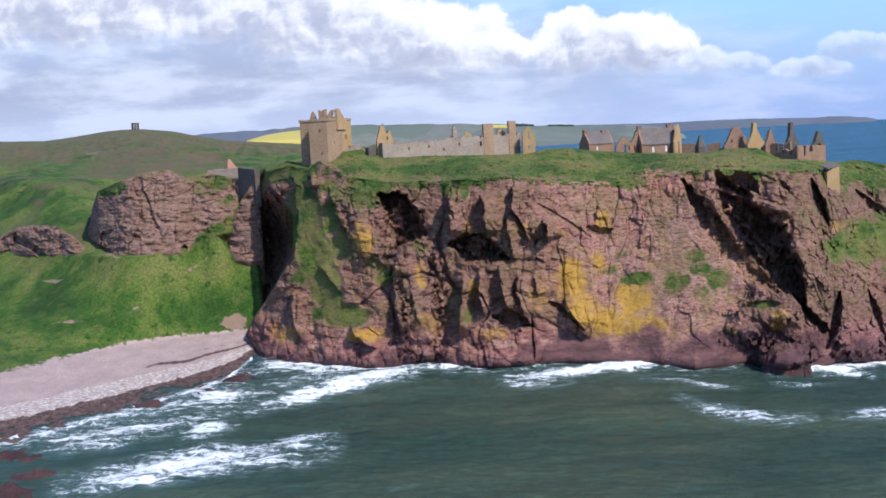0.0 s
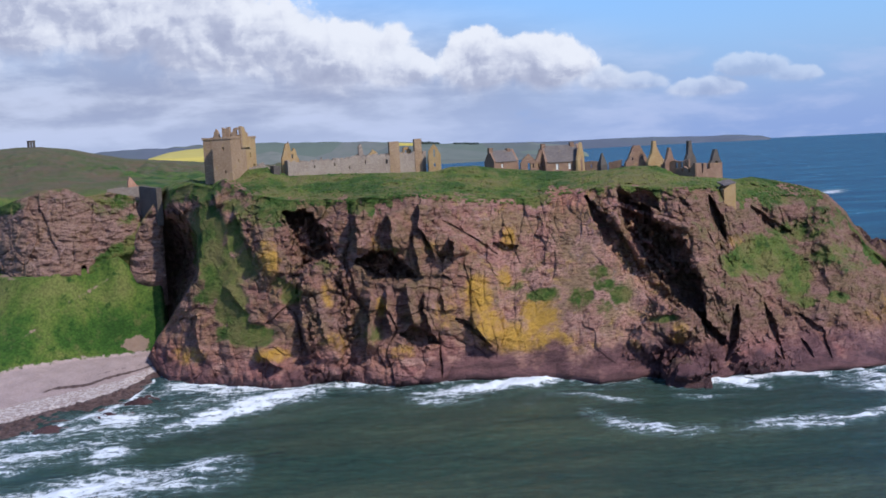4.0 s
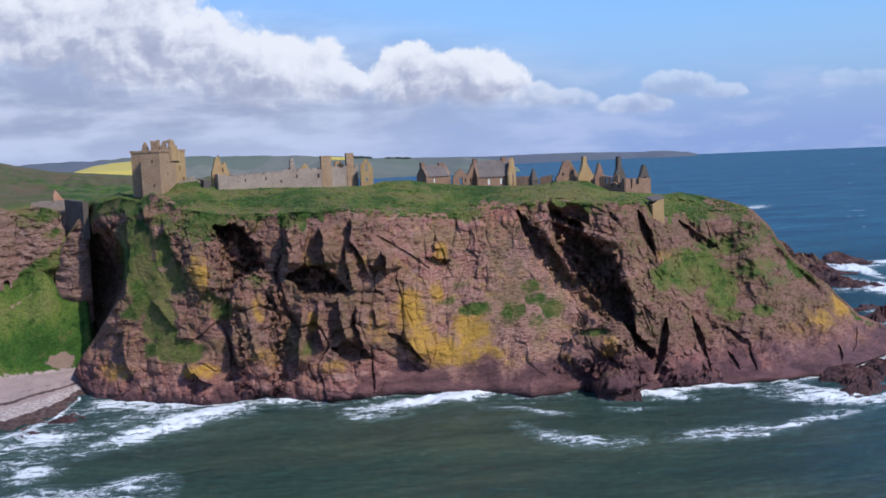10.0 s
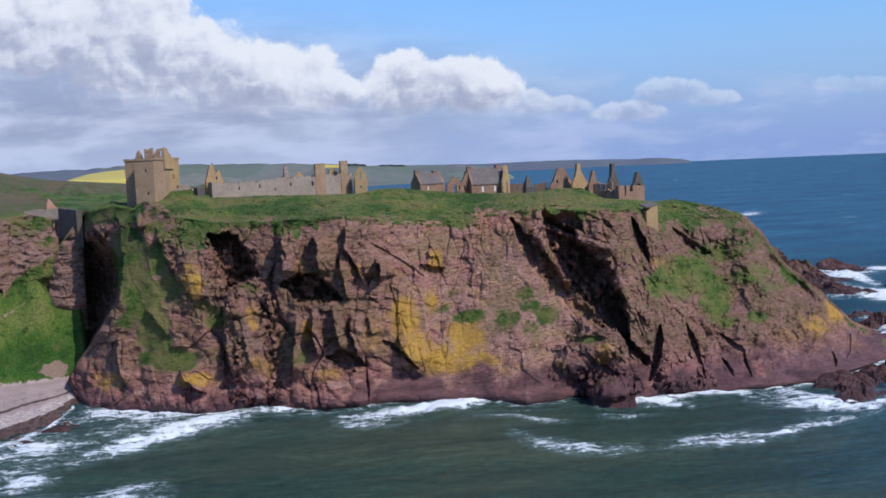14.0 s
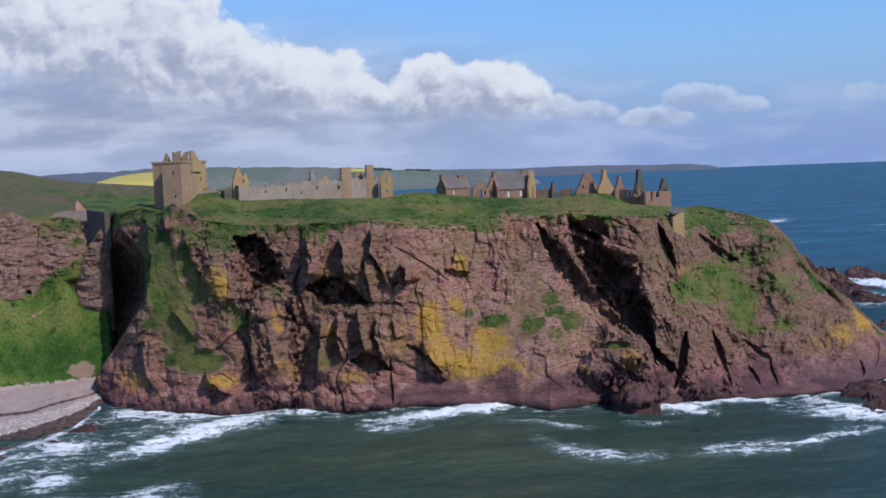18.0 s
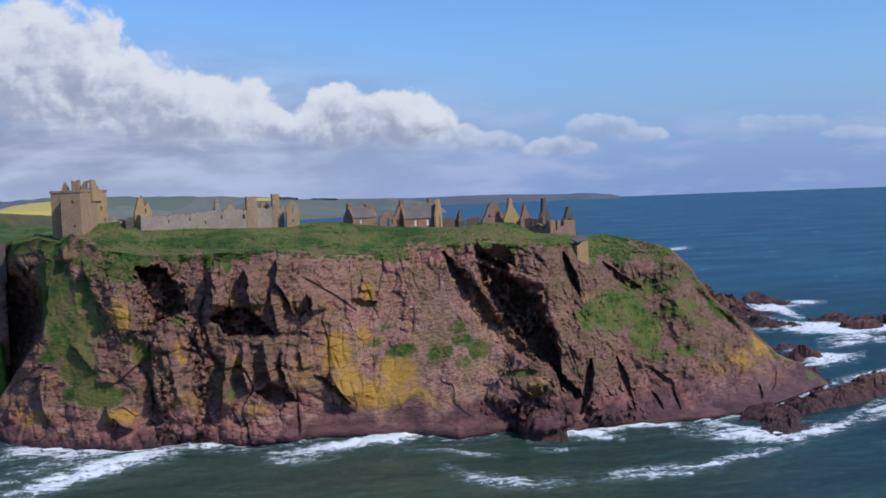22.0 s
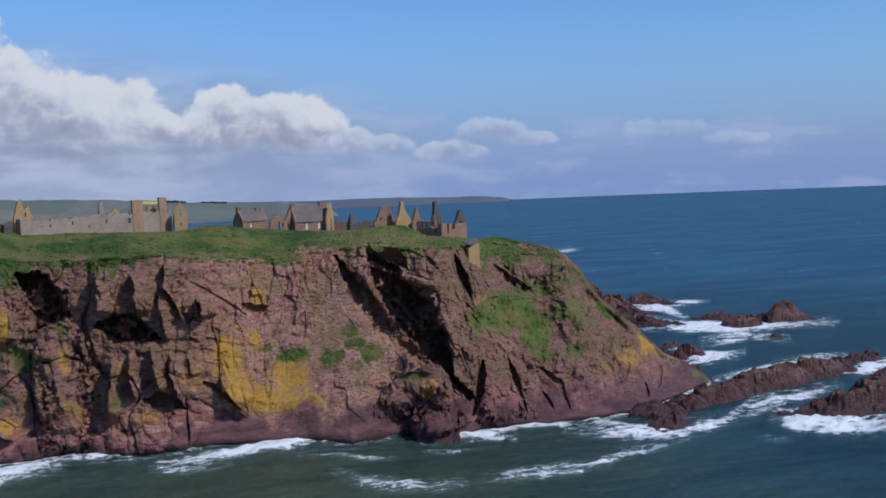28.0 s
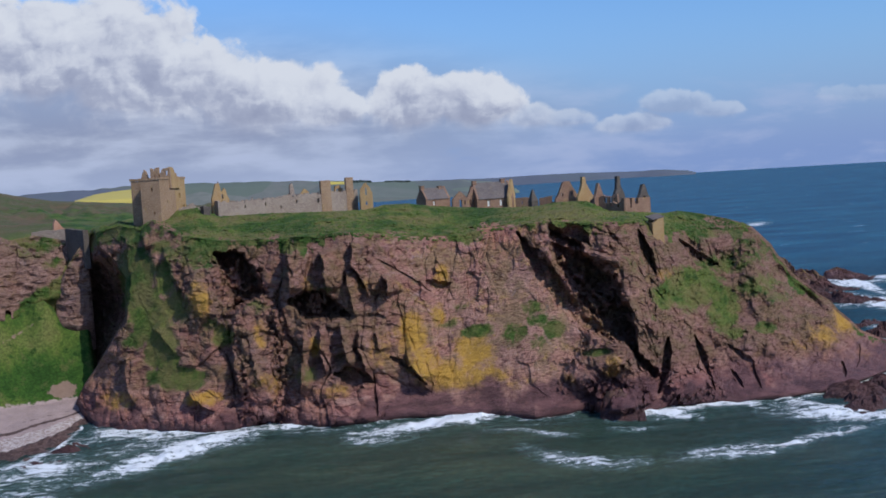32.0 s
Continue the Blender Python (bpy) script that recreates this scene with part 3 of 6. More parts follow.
def make_sea():
    ang = np.radians(np.r_[np.arange(-180, -40, 5), np.linspace(-40, -27, 14)[:-1], np.linspace(-27, 43, 760), np.linspace(43, 60, 12)[1:], np.arange(65, 181, 5)])
    rad = np.r_[0.001, 40, 90, 120, np.geomspace(140, 560, 260), np.geomspace(570, 4370, 70)]
    a, r = np.meshgrid(ang, rad)
    x, y = np.sin(a) * r, np.cos(a) * r
    front = y > 20
    yy = np.where(front, y, 20)
    u, v = x / yy * 1000, -CZ / yy * 1000
    foam = np.zeros_like(x)
    for line, half, strong in SURF_BEACH + SURF_FOOT + SURF_EAST + SURF_POINT + SURF_SKERRIES + SURF_OUTER + SURF_REEF:
        d, along, _ = from_line(u, v, line)
        taper = 0.35 + 0.65 * np.sin(np.pi * np.clip(along, 0.06, 0.94))
        foam = np.maximum(foam, (0.06 + strong) * (1 - ease(d, 0.15 * half, 1.5 * half)) * taper)
    near = np.where((u > FOOT_LEFT) & (u < FOOT_RIGHT), -CZ * 1000 / CLIFF_FOOT(u) - y, 200)
    foam = np.maximum(foam, 0.62 * np.exp(-np.abs(near) / 3.0))
    beach = np.where(u < FOOT_LEFT + 8, -CZ * 1000 / SHORE(u) - y, 200)
    foam = np.maximum(foam, 0.55 * np.exp(-np.abs(beach) / 4.0))
    nearest = np.where((near > -4) & (beach > -4), np.minimum(near, beach), 200)
    foam = foam + 0.18 * np.exp(-np.clip(nearest, 0, 200) / 28) * front
    foam = np.where(front, foam, 0)
    shallow = ease(y - 0.35 * x, 340, 200) * ease(x, 170, 60) * front
    far_sea = ease(r, 380, 700)
    p = np.stack([x, y, 0 * x], -1)
    fade = ease(r, 1200, 300)
    swell = smooth_noise(np.stack([x * 0.05 + y * 0.012, y * 0.11 - x * 0.02, 0 * x], -1), 5) * 0.45
    swell = swell + rough_noise(np.stack([x * 0.16, y * 0.4, 0 * x], -1), 3, 9) * 0.22
    p[..., 2] = swell * fade + np.clip(foam, 0, 1) * (0.45 + 0.6 * rough_noise(np.stack([x, y, 0 * x], -1) * 0.35, 3, 31)) * fade
    ob = sheet("water", p, SEA, {"foam": foam, "shallow": shallow, "open": far_sea})
    tagged(ob, "dark green-blue sea with white surf along the rocks", "sea", kind="structure")


make_sea()


# ---- the castle headland ----
RIM = curve([(-180.3, -61.5), (-166.2, -49.1), (-154.6, -33.9), (-133.1, -28.1), (-115.1, -33.3), (-104.1, -26.5), (-81.3, -41.3), (-55.3, -47.9), (-8.0, -50.4), (44.9, -51.0), (71.4, -49.2), (124.0, -57.2),
             (176.9, -59.9), (211.5, -54.3), (235.3, -54.5), (261.9, -51.7), (304.3, -57.0), (346.7, -57.1), (362.6, -61.1), (387.9, -71.8), (411.5, -70.3), (435.2, -70.5),
             (462.0, -74.2), (473.2, -75.3), (481.8, -83.9), (491.0, -92.7), (498.3, -104.8), (503.9, -109.9), (511.8, -123.3), (527.6, -135.1), (540.4, -146.1), (553.3, -154.9), (561.5, -165.1), (573.9, -175.7), (585.6, -187.5), (598.9, -193.5), (612.4, -199.5), (625.1, -207.9), (645.5, -220.8)])
BROW = curve([(-179.5, -51.0), (-168.3, -42.1), (-156.9, -29.5), (-132.9, -25.0), (-114.7, -28.0), (-95.9, -22.2), (-82.5, -18.1), (-64.1, -17.5), (-43.6, -26.4), (-1.4, -26.5), (61.7, -28.7), (90.7, -29.1),
              (106.7, -25.8), (130.4, -25.9), (151.4, -29.6), (204.1, -35.0), (251.7, -36.9), (278.2, -34.0), (304.7, -34.9), (325.7, -46.0), (357.5, -49.2),
              (382.6, -52.0), (397.3, -50.5), (420.8, -55.1), (448.5, -62.2), (465.2, -67.6), (474.6, -72.5), (483.2, -81.1), (492.4, -89.8), (499.7, -102.0), (505.3, -107.0), (513.2, -120.5), (529.0, -132.8),
              (541.8, -143.9), (554.7, -152.6), (563.0, -162.8), (575.3, -173.4), (587.0, -185.2), (600.4, -191.2), (613.8, -197.2), (626.6, -205.6), (646.3, -219.0)])
SETBACK = curve([(-200, 36), (-145, 32), (-105, 22), (-60, 16), (0, 13), (110, 15), (160, 21), (210, 26), (260, 22), (330, 22), (390, 30), (440, 46), (520, 36), (580, 20), (620, 9), (640, 3)])
BAND = curve([(-200, 6), (-150, 12), (-80, 26), (0, 24), (200, 26), (350, 22), (400, 14), (450, 6), (480, 1.0), (660, 0.3)])
DEEP = curve([(-200, 40), (-120, 70), (0, 90), (200, 110), (350, 80), (450, 40), (560, 16), (620, 5), (645, 2)])
HOLLOWS_WEST = [  # hollows: line down the face, half widths along it, depth in metres
    ([(15.5, -110.1), (39.2, -115.6), (68.0, -126.8)], (10, 14, 8), 7.0),
    ([(87.0, -182.9), (88.4, -226.7)], (1.0, 0.8), 1.0),
    ([(-49.7, -60.4), (-35.6, -71.7), (-25.0, -90.9), (-37.8, -111.6)], (7, 15, 16, 9), 7.5),
    ([(144.7, -100.8), (154.0, -108.2), (167.5, -103.6)], (4, 4, 2), 2.0),
    ([(104.6, -170.3), (119.3, -180.3), (137.4, -199.2)], (4, 2.5, 1), 1.6),
    ([(96.7, -75.9), (127.8, -96.2), (145.9, -110.5)], (0.8, 1.0, 0.8), 0.7),
    ([(52.2, -181.4), (70.0, -186.0), (87.8, -192.9)], (7, 9, 5), 4.0),
]
HOLLOWS_GULLY = [
    ([(266.1, -54.0), (285.1, -88.4), (308.5, -121.7), (332.0, -158.0), (351.4, -197.0)], (9, 18, 20, 17, 6), 9.0),
    ([(234.1, -60.8), (250.5, -88.2), (268.5, -114.2), (297.2, -150.7), (323.7, -173.8)], (4, 7, 9, 12, 9), 4.5),
    ([(274.9, -65.0), (292.5, -63.8), (306.5, -78.9)], (6, 7, 3), 5.0),
    ([(345.1, -188.5), (361.0, -205.7), (374.4, -220.2)], (7, 5, 2), 4.0),
    ([(355.1, -67.0), (362.3, -89.7), (371.7, -112.7)], (3, 5, 3), 3.5),
    ([(315.8, -223.5), (312.5, -245.7)], (5, 5), 2.5),
]
HOLLOWS_POINT = [
    ([(408.1, -175.2), (416.9, -201.9), (426.9, -231.9)], (1.5, 3, 2.5), 3.0),
    ([(441.8, -186.8), (464.4, -206.4), (476.1, -233.9)], (1, 3, 1.5), 2.6),
    ([(445.2, -213.3), (457.1, -232.0)], (2, 1.5), 2.2),
    ([(380.5, -175.6), (376.3, -203.9), (370.6, -226.2)], (2, 3, 3), 2.5),
    ([(396.7, -79.9), (410.1, -95.0), (426.3, -105.2), (436.9, -105.9)], (1.5, 2.5, 3.0, 1.5), 3.0),
    ([(564.5, -215.7), (567.9, -231.1)], (1.5, 2), 2.0),
    ([(380.5, -175.6), (376.3, -203.9), (368.0, -228.8)], (3, 4, 4), 3.5),
    ([(396.7, -78.7), (414.4, -95.3), (435.6, -106.4)], (2, 3, 2), 2.0),
    ([(424.2, -81.6), (429.4, -104.9)], (1.5, 2), 1.2),
    ([(584.5, -199.5), (580.3, -223.2)], (1.5, 2), 1.5),
]
STEPS_WEST = [  # edges where the rock to the east stands forward: line, how far, over what width
    ([(-97.5, -48.3), (-94.5, -62.9), (-90.9, -76.0), (-82.0, -91.6), (-76.9, -114.7)], 2.4, 32),
    ([(-114.2, -31.0), (-113.0, -42.3), (-110.7, -52.7)], 2.5, 13),
    ([(-112.5, -122.7), (-101.4, -135.9), (-90.0, -153.5)], 1.2, 24),
    ([(-135.8, -144.8), (-139.0, -162.2), (-137.3, -180.6), (-131.1, -198.4)], 2.6, 18),
    ([(-161.8, -164.6), (-165.8, -178.8), (-167.7, -192.2)], 2.2, 14),
    ([(-85.4, -182.2), (-81.0, -192.0), (-72.4, -201.2), (-60.5, -206.4)], 3.2, 23),
    ([(-35.5, -116.5), (-41.4, -137.1), (-41.5, -155.0), (-40.2, -176.3), (-34.6, -201.1)], 3.3, 32),
]
STEPS_MIDDLE = [
    ([(14.2, -59.9), (15.4, -83.0), (14.2, -104.0)], 3.9, 21),
    ([(44.0, -64.7), (47.4, -79.2), (48.0, -105.2)], 4.4, 22),
    ([(67.6, -84.1), (68.4, -99.0), (73.9, -134.1)], 2.1, 13),
    ([(75.8, -49.6), (73.2, -67.5), (73.6, -81.3), (82.4, -94.6), (89.7, -117.5)], 3.1, 32),
    ([(101.8, -90.5), (106.5, -112.2)], 4.2, 21),
    ([(23.5, -139.7), (20.7, -170.4), (17.4, -200.1)], 4.2, 15),
    ([(39.0, -135.4), (38.6, -161.0), (41.6, -182.7)], 3.4, 14),
    ([(59.2, -131.5), (59.9, -157.3), (66.2, -178.2)], 3.1, 15),
    ([(74.6, -140.1), (75.5, -163.8), (80.6, -186.9)], 2.6, 21),
]
STEPS_LOW = [
    ([(-131.2, -35.2), (-128.3, -50.7), (-128.5, -81.4), (-133.9, -117.6), (-152.2, -139.0), (-168.1, -156.9)], 2.4, 40),
    ([(119.4, -164.9), (124.1, -180.5), (137.2, -201.2)], 2.3, 29),
    ([(-5.1, -114.4), (-1.8, -128.9), (3.9, -145.7)], 1.7, 15),
    ([(24.4, -52.1), (21.2, -71.8)], 0.9, 11),
    ([(151.9, -77.4), (154.3, -94.8)], 1.0, 14),
    ([(91.5, -143.4), (95.2, -165.3)], 1.4, 16),
    ([(123.6, -189.2), (141.8, -208.1)], 0.9, 21),
    ([(-24.8, -151.0), (-23.4, -169.6), (-18.3, -188.6)], 1.0, 12),
]
SWELLS = [  # buttresses and ribs: line, half width, how far they stand out
    ([(-19.8, -123.2), (-16.5, -161.1), (-16.2, -204.7)], 26, 4.5),
    ([(-66.8, -62.1), (-64.0, -104.8)], 22, 3.0),
    ([(387.9, -226.4), (409.6, -222.0)], 18, 4.0),
    ([(102.4, -65.6), (101.2, -97.5)], 18, 2.0),
    ([(314.6, -238.9), (339.0, -234.7)], 20, 6.0),
    ([(388.2, -188.1), (409.6, -227.5)], 30, 1.5),
    ([(322.5, -82.3), (345.9, -121.0), (356.2, -153.8)], 18, 2.5),
    ([(373.0, -90.3), (383.4, -122.9)], 14, 2.0),
    ([(424.0, -87.3), (461.8, -78.1)], 22, 2.5),
    ([(267.3, -70.0), (295.1, -82.6), (332.4, -96.9)], 4.5, 6.0),
    ([(261.2, -81.1), (276.0, -106.7), (287.7, -126.8)], 4.5, 5.0),
    ([(285.9, -99.1), (307.8, -125.4), (321.7, -137.4)], 4, 4.0),
    ([(292.3, -202.4), (311.2, -188.2), (329.3, -186.2)], 24, 3.8),
]
LICHEN_WEST = [((-66.5, -102.0), 12, 24, 0.72),
       ((-15.4, -139.6), 8, 18, 0.65),
       ((-68.1, -193.2), 24, 9, 0.8),
       ((-146.6, -187.9), 22, 11, 0.66),
       ((33.6, -153.0), 6, 13, 0.7),
       ((-9.8, -185.9), 18, 16, 0.55),
       ((48.7, -198.3), 20, 10, 0.6),
       ((95.9, -161.7), 16, 22, 0.5),
       ((32.1, -96.5), 9, 12, 0.5),
       ((82.5, -99.2), 9, 9, 0.55)]
LICHEN_EAST = [((126.9, -149.8), 18, 26, 0.9),
       ((156.4, -193.2), 32, 18, 0.95),
       ((135.5, -177.4), 20, 16, 0.9),
       ((185.1, -171.8), 22, 24, 0.9),
       ((191.3, -196.7), 30, 14, 0.85),
       ((153.1, -135.0), 9, 14, 0.8),
       ((158.7, -96.2), 9, 13, 0.85),
       ((226.1, -206.7), 30, 8, 0.45),
       ((274.6, -209.3), 12, 10, 0.6),
       ((320.6, -201.9), 14, 12, 0.6),
       ((119.5, -103.8), 12, 9, 0.5),
       ((388.8, -115.2), 14, 14, 0.45),
       ((570.1, -169.4), 16, 22, 0.85),
       ((544.8, -187.0), 22, 20, 0.6),
       ((515.0, -196.2), 16, 12, 0.4),
       ((322.9, -194.3), 12, 10, 0.6),
       ((587.5, -211.8), 14, 12, 0.45),
       ((380.1, -112.9), 12, 10, 0.5)]
TURF_WEST = [((-121.9, -71.5), 11, 22, 0.9), ((-118.7, -97.4), 18, 22, 1.0), ((-113.9, -121.0), 18, 18, 1.0), ((-107.0, -144.9), 16, 20, 0.95), ((-97.3, -171.8), 16, 14, 0.95), ((-67.0, -132.1), 6, 6, 0.4), ((-95.7, -50.0), 16, 10, 0.55), ((-67.3, -59.3), 18, 16, 0.55),
       ((-120.6, -77.9), 17, 34, 1.0),
       ((-112.3, -113.0), 20, 24, 1.0),
       ((-100.8, -140.5), 14, 20, 0.9),
       ((-127.0, -133.7), 14, 12, 0.8),
       ((-90.8, -108.8), 18, 20, 0.7),
       ((-98.8, -151.4), 12, 22, 0.8),
       ((-84.1, -173.8), 20, 13, 1.0),
       ((-110.6, -169.7), 14, 12, 0.7),
       ((-97.1, -81.8), 10, 22, 0.8),
       ((-61.1, -56.1), 36, 18, 0.62),
       ((-77.3, -61.6), 18, 12, 0.5),
       ((-49.9, -136.7), 13, 15, 0.75),
       ((-59.9, -126.5), 10, 10, 0.6),
       ((-16.6, -112.7), 22, 9, 0.5),
       ((-123.3, -38.1), 16, 10, 0.7),
       ((-149.7, -39.4), 14, 8, 0.6)]
TURF_MIDDLE = [((25.4, -179.6), 12, 14, 0.6),
       ((45.0, -105.2), 14, 14, 0.35),
       ((249.1, -147.1), 14, 9, 0.75),
       ((266.0, -155.6), 13, 12, 0.8),
       ((248.5, -169.8), 10, 14, 0.6),
       ((307.4, -183.8), 18, 5, 0.8),
       ((189.9, -153.2), 22, 9, 0.8),
       ((174.7, -128.1), 16, 6, 0.5),
       ((227.3, -157.8), 20, 14, 0.65),
       ((244.0, -134.4), 16, 10, 0.6),
       ((163.5, -143.7), 14, 8, 0.55),
       ((202.6, -86.8), 20, 24, 0.3),
       ((350.7, -99.6), 20, 26, 0.35),
       ((360.5, -151.2), 16, 14, 0.4)]
TURF_POINT = [((377.9, -136.1), 12, 9, 0.8),
       ((406.9, -129.1), 34, 22, 1.0),
       ((440.0, -151.8), 18, 24, 1.0),
       ((451.7, -176.0), 14, 8, 0.75),
       ((478.7, -131.5), 28, 14, 0.5),
       ((483.5, -174.0), 14, 8, 0.75),
       ((435.5, -108.2), 36, 12, 0.5),
       ((473.7, -96.2), 30, 22, 0.34),
       ((382.3, -133.0), 20, 16, 0.85),
       ((497.4, -144.6), 22, 10, 0.4),
       ((418.4, -72.6), 26, 10, 0.5)]
BARE = [((219.0, -69.0), 20, 16, 1.0), ((208.8, -56.3), 12, 8, 1.0), ((237.9, -57.8), 8, 6, 0.7), ((346.7, -63.4), 16, 5, 0.7), ((-99.1, -29.9), 10, 5, 0.7), ((441.4, -61.8), 20, 4, 0.6), ((-94.1, -34.3), 14, 9, 0.5)]
SLAB = [((228.5, -114.8), 34, 30, 1.0), ((254.1, -159.3), 36, 36, 1.0), ((199.9, -178.1), 45, 40, 0.9), ((264.0, -197.8), 34, 24, 0.9), ((180.5, -112.3), 24, 40, 0.55), ((133.8, -77.9), 40, 26, 0.35), ((171.9, -214.8), 90, 10, 0.9), ((218.5, -87.6), 26, 24, 0.8), ((153.0, -137.7), 26, 40, 0.6), ((227.6, -147.0), 40, 40, 1.0)]


def eased(u, values, width):
    """Values along u, averaged over a width."""
    w = np.exp(-(((u[:, None] - u[None]) / width) ** 2)) * np.gradient(u)[None]
    return (w * values[None]).sum(1) / w.sum(1)


def spots(u, v, items):
    out = np.zeros(np.shape(u))
    for (cu, cv), a, b, strong in items:
        out = np.maximum(out, strong * np.exp(-((((u - cu) / a) ** 2 + ((v - cv) / b) ** 2) ** 1.5)))
    return out


def relief(u, v, y, seed, plain=0.0):
    """How far broken rock stands behind its mean face, and its joints."""
    x, z = u * y / 1000, CZ + v * y / 1000
    tip = 0.06 + 0.30 * ease(u, 120, 280)
    here = np.stack([x + tip * z, 0.5 * y, z - tip * x], -1)
    warp = np.stack([rough_noise(here * 0.07, 3, seed + 40 + n) for n in range(3)], -1)
    a, ja = blocks((here + warp * 4.0) * (0.10, 0.085, 0.045), seed, 0.8)
    b, jb = blocks((here + warp * 2.0) * (0.26, 0.2, 0.15), seed + 10, 0.9)
    c, jc = blocks((here + warp * 0.8) * (0.62, 0.5, 0.60), seed + 20, 0.9)
    d, _ = blocks(here * (1.5, 1.2, 1.7), seed + 25, 0.8)
    calm = 1 - plain
    patchy = ease(rough_noise(here * 0.045, 3, seed + 60), -0.25, 0.6)
    bed = ((z + 0.12 * x + warp[..., 0] * 2.2) * 0.40) % 1.0
    shelf = ease(bed, 0.0, 0.18) * (1 - bed)
    out = calm * (0.95 * a - 0.5 * ease(ja, 0, 0.4) + (0.35 + 0.75 * patchy) * b - 0.45 * ease(jb, 0, 0.35))
    out = out + (0.12 + 0.88 * calm) * ((0.04 + 0.17 * patchy) * c + (0.02 + 0.05 * patchy) * d) - (0.1 + 0.9 * calm) * 0.55 * shelf * (0.35 + 0.65 * patchy)
    out = out + rough_noise(here * (0.35, 0.35, 0.5), 6, seed + 30, 0.54) * (0.14 + 0.42 * calm)
    joint = np.maximum((1 - ease(ja, 0, 0.07)) * calm * ease(warp[..., 1], -0.5, 0.3), 0.6 * (1 - ease(jb, 0, 0.09)) * patchy * calm)
    return out + joint * 0.3 * calm, joint


def make_headland():
    u1 = np.linspace(FOOT_LEFT - 2, FOOT_RIGHT, 1260)
    foot, rim, brow = CLIFF_FOOT(u1), RIM(u1), BROW(u1)
    rim = np.minimum(np.maximum(rim, foot + 1.0), brow - 0.6)
    yf = -CZ * 1000 / foot
    face = eased(u1, yf, 32) + 1.0
    yr = face + eased(u1, SETBACK(u1), 25)
    yb = yr + eased(u1, BAND(u1), 20)
    q = np.r_[np.linspace(-0.03, 1, 340)][:, None]
    v = foot + q * (rim - foot)
    u = np.broadcast_to(u1, v.shape)
    y = face + (yr - face) * np.abs(q) ** 1.35 + (yf - face) * ease(q, 0.16, 0.0)
    # the wall that turns away into the gully on the west side
    d, _, side = from_line(u, v, [(-156.8, -4.9), (-153.2, -44.5), (-140.5, -58.3), (-130.6, -77.4), (-133.5, -111.9), (-161.9, -154.5), (-173.6, -169.0), (-185.9, -190.1)])
    turned = np.where(side < 0, d, 0)
    y = y + ((7 + 25 * ease(q, 0.9, 0.62)) * ease(turned, 0.0, 1.2) + 0.4 * turned) * ease(q, 0.0, 0.06)
    hollow = np.zeros_like(y)
    ragged = 0.30 * rough_noise(np.stack([u * 0.11, v * 0.09, 0 * u], -1), 5, 71, 0.62)
    chunk, _ = blocks(np.stack([u * 0.085, v * 0.06, 0 * u], -1), 301, 0.5)
    chip, _ = blocks(np.stack([u * 0.26, v * 0.22, 0 * u], -1), 311, 0.5)
    for line, halves, deep in HOLLOWS_WEST + HOLLOWS_GULLY + HOLLOWS_POINT:
        d, along, side = from_line(u, v, line)
        half = (np.interp(along, np.linspace(0, 1, len(halves)), halves) + 0.6) * (0.35 + 0.65 * ease(along, 0, 0.22)) * (0.2 + 0.8 * ease(along, 1.0, 0.72))
        r = (d + (1.3 * chunk + 1.1 * chip) * np.minimum(1, half / 6)) / half + ragged * 0.7
        steep = 1 - ease(r, 0.72, 1.08)
        sloped = 1 - ease(r, 0.25, 1.2)
        hollow = np.maximum(hollow, 1.45 * deep * np.where(side > 0, steep, 0.4 * steep + 0.6 * sloped))
    ledge = ease(np.sin(v * 0.11 + u * 0.05 + 6 * ragged), 0.15, 0.8) * ease(hollow, 6, 10)
    hollow = hollow * (0.90 + 0.07 * chunk + 0.06 * chip + 0.10 * ragged - 0.30 * ledge) * (1 - 0.45 * ease(u, 385, 430))
    out = np.zeros_like(y)
    for line, half, far in SWELLS:
        d, _, _ = from_line(u, v, line)
        out = out + far * ease(d * (1 + 0.3 * chip), half, 0.25 * half)
    bent = u + 5.0 * ragged + 0.9 * chip
    for line, far, wide in STEPS_WEST + STEPS_MIDDLE + STEPS_LOW:
        _, _, side = from_line(bent, v, line)
        d, along, _ = from_line(u, v, line)
        out = out + 1.9 * far * ease(along, 0, 0.16) * ease(along, 1, 0.80) * np.where(side > 0, np.clip(1 - d / wide, 0, 1) ** 1.3, 0)
    slab = spots(u, v, SLAB)
    right = ease(u, 360, 430)
    turf = spots(u, v, TURF_WEST + TURF_MIDDLE + TURF_POINT)
    rough, joint = relief(u, v, y, 3, np.clip(np.maximum(0.95 * slab + 0.84 * right, 0.85 * ease(turf, 0.3, 0.7)), 0, 0.93))
    joint = joint * (1 - 0.8 * right)
    rolls = np.stack([u * 0.034, v * 0.034, 0 * u], -1)
    rough = rough + right * 0.22 * blocks(np.stack([u * 0.16, v * 0.16, 0 * u], -1), 331, 0.9)[0] + right * (2.6 * rough_noise(rolls, 3, 201) + 1.0 * np.abs(rough_noise(rolls * 2.7, 3, 207)))
    z = CZ + v * y / 1000
    apron = 3.5 * np.exp(-np.clip(z, 0, 99) / 4.0)
    edge = ease(q, 1.0, 0.93) * ease(q, -0.05, 0.04) * np.ones_like(v)
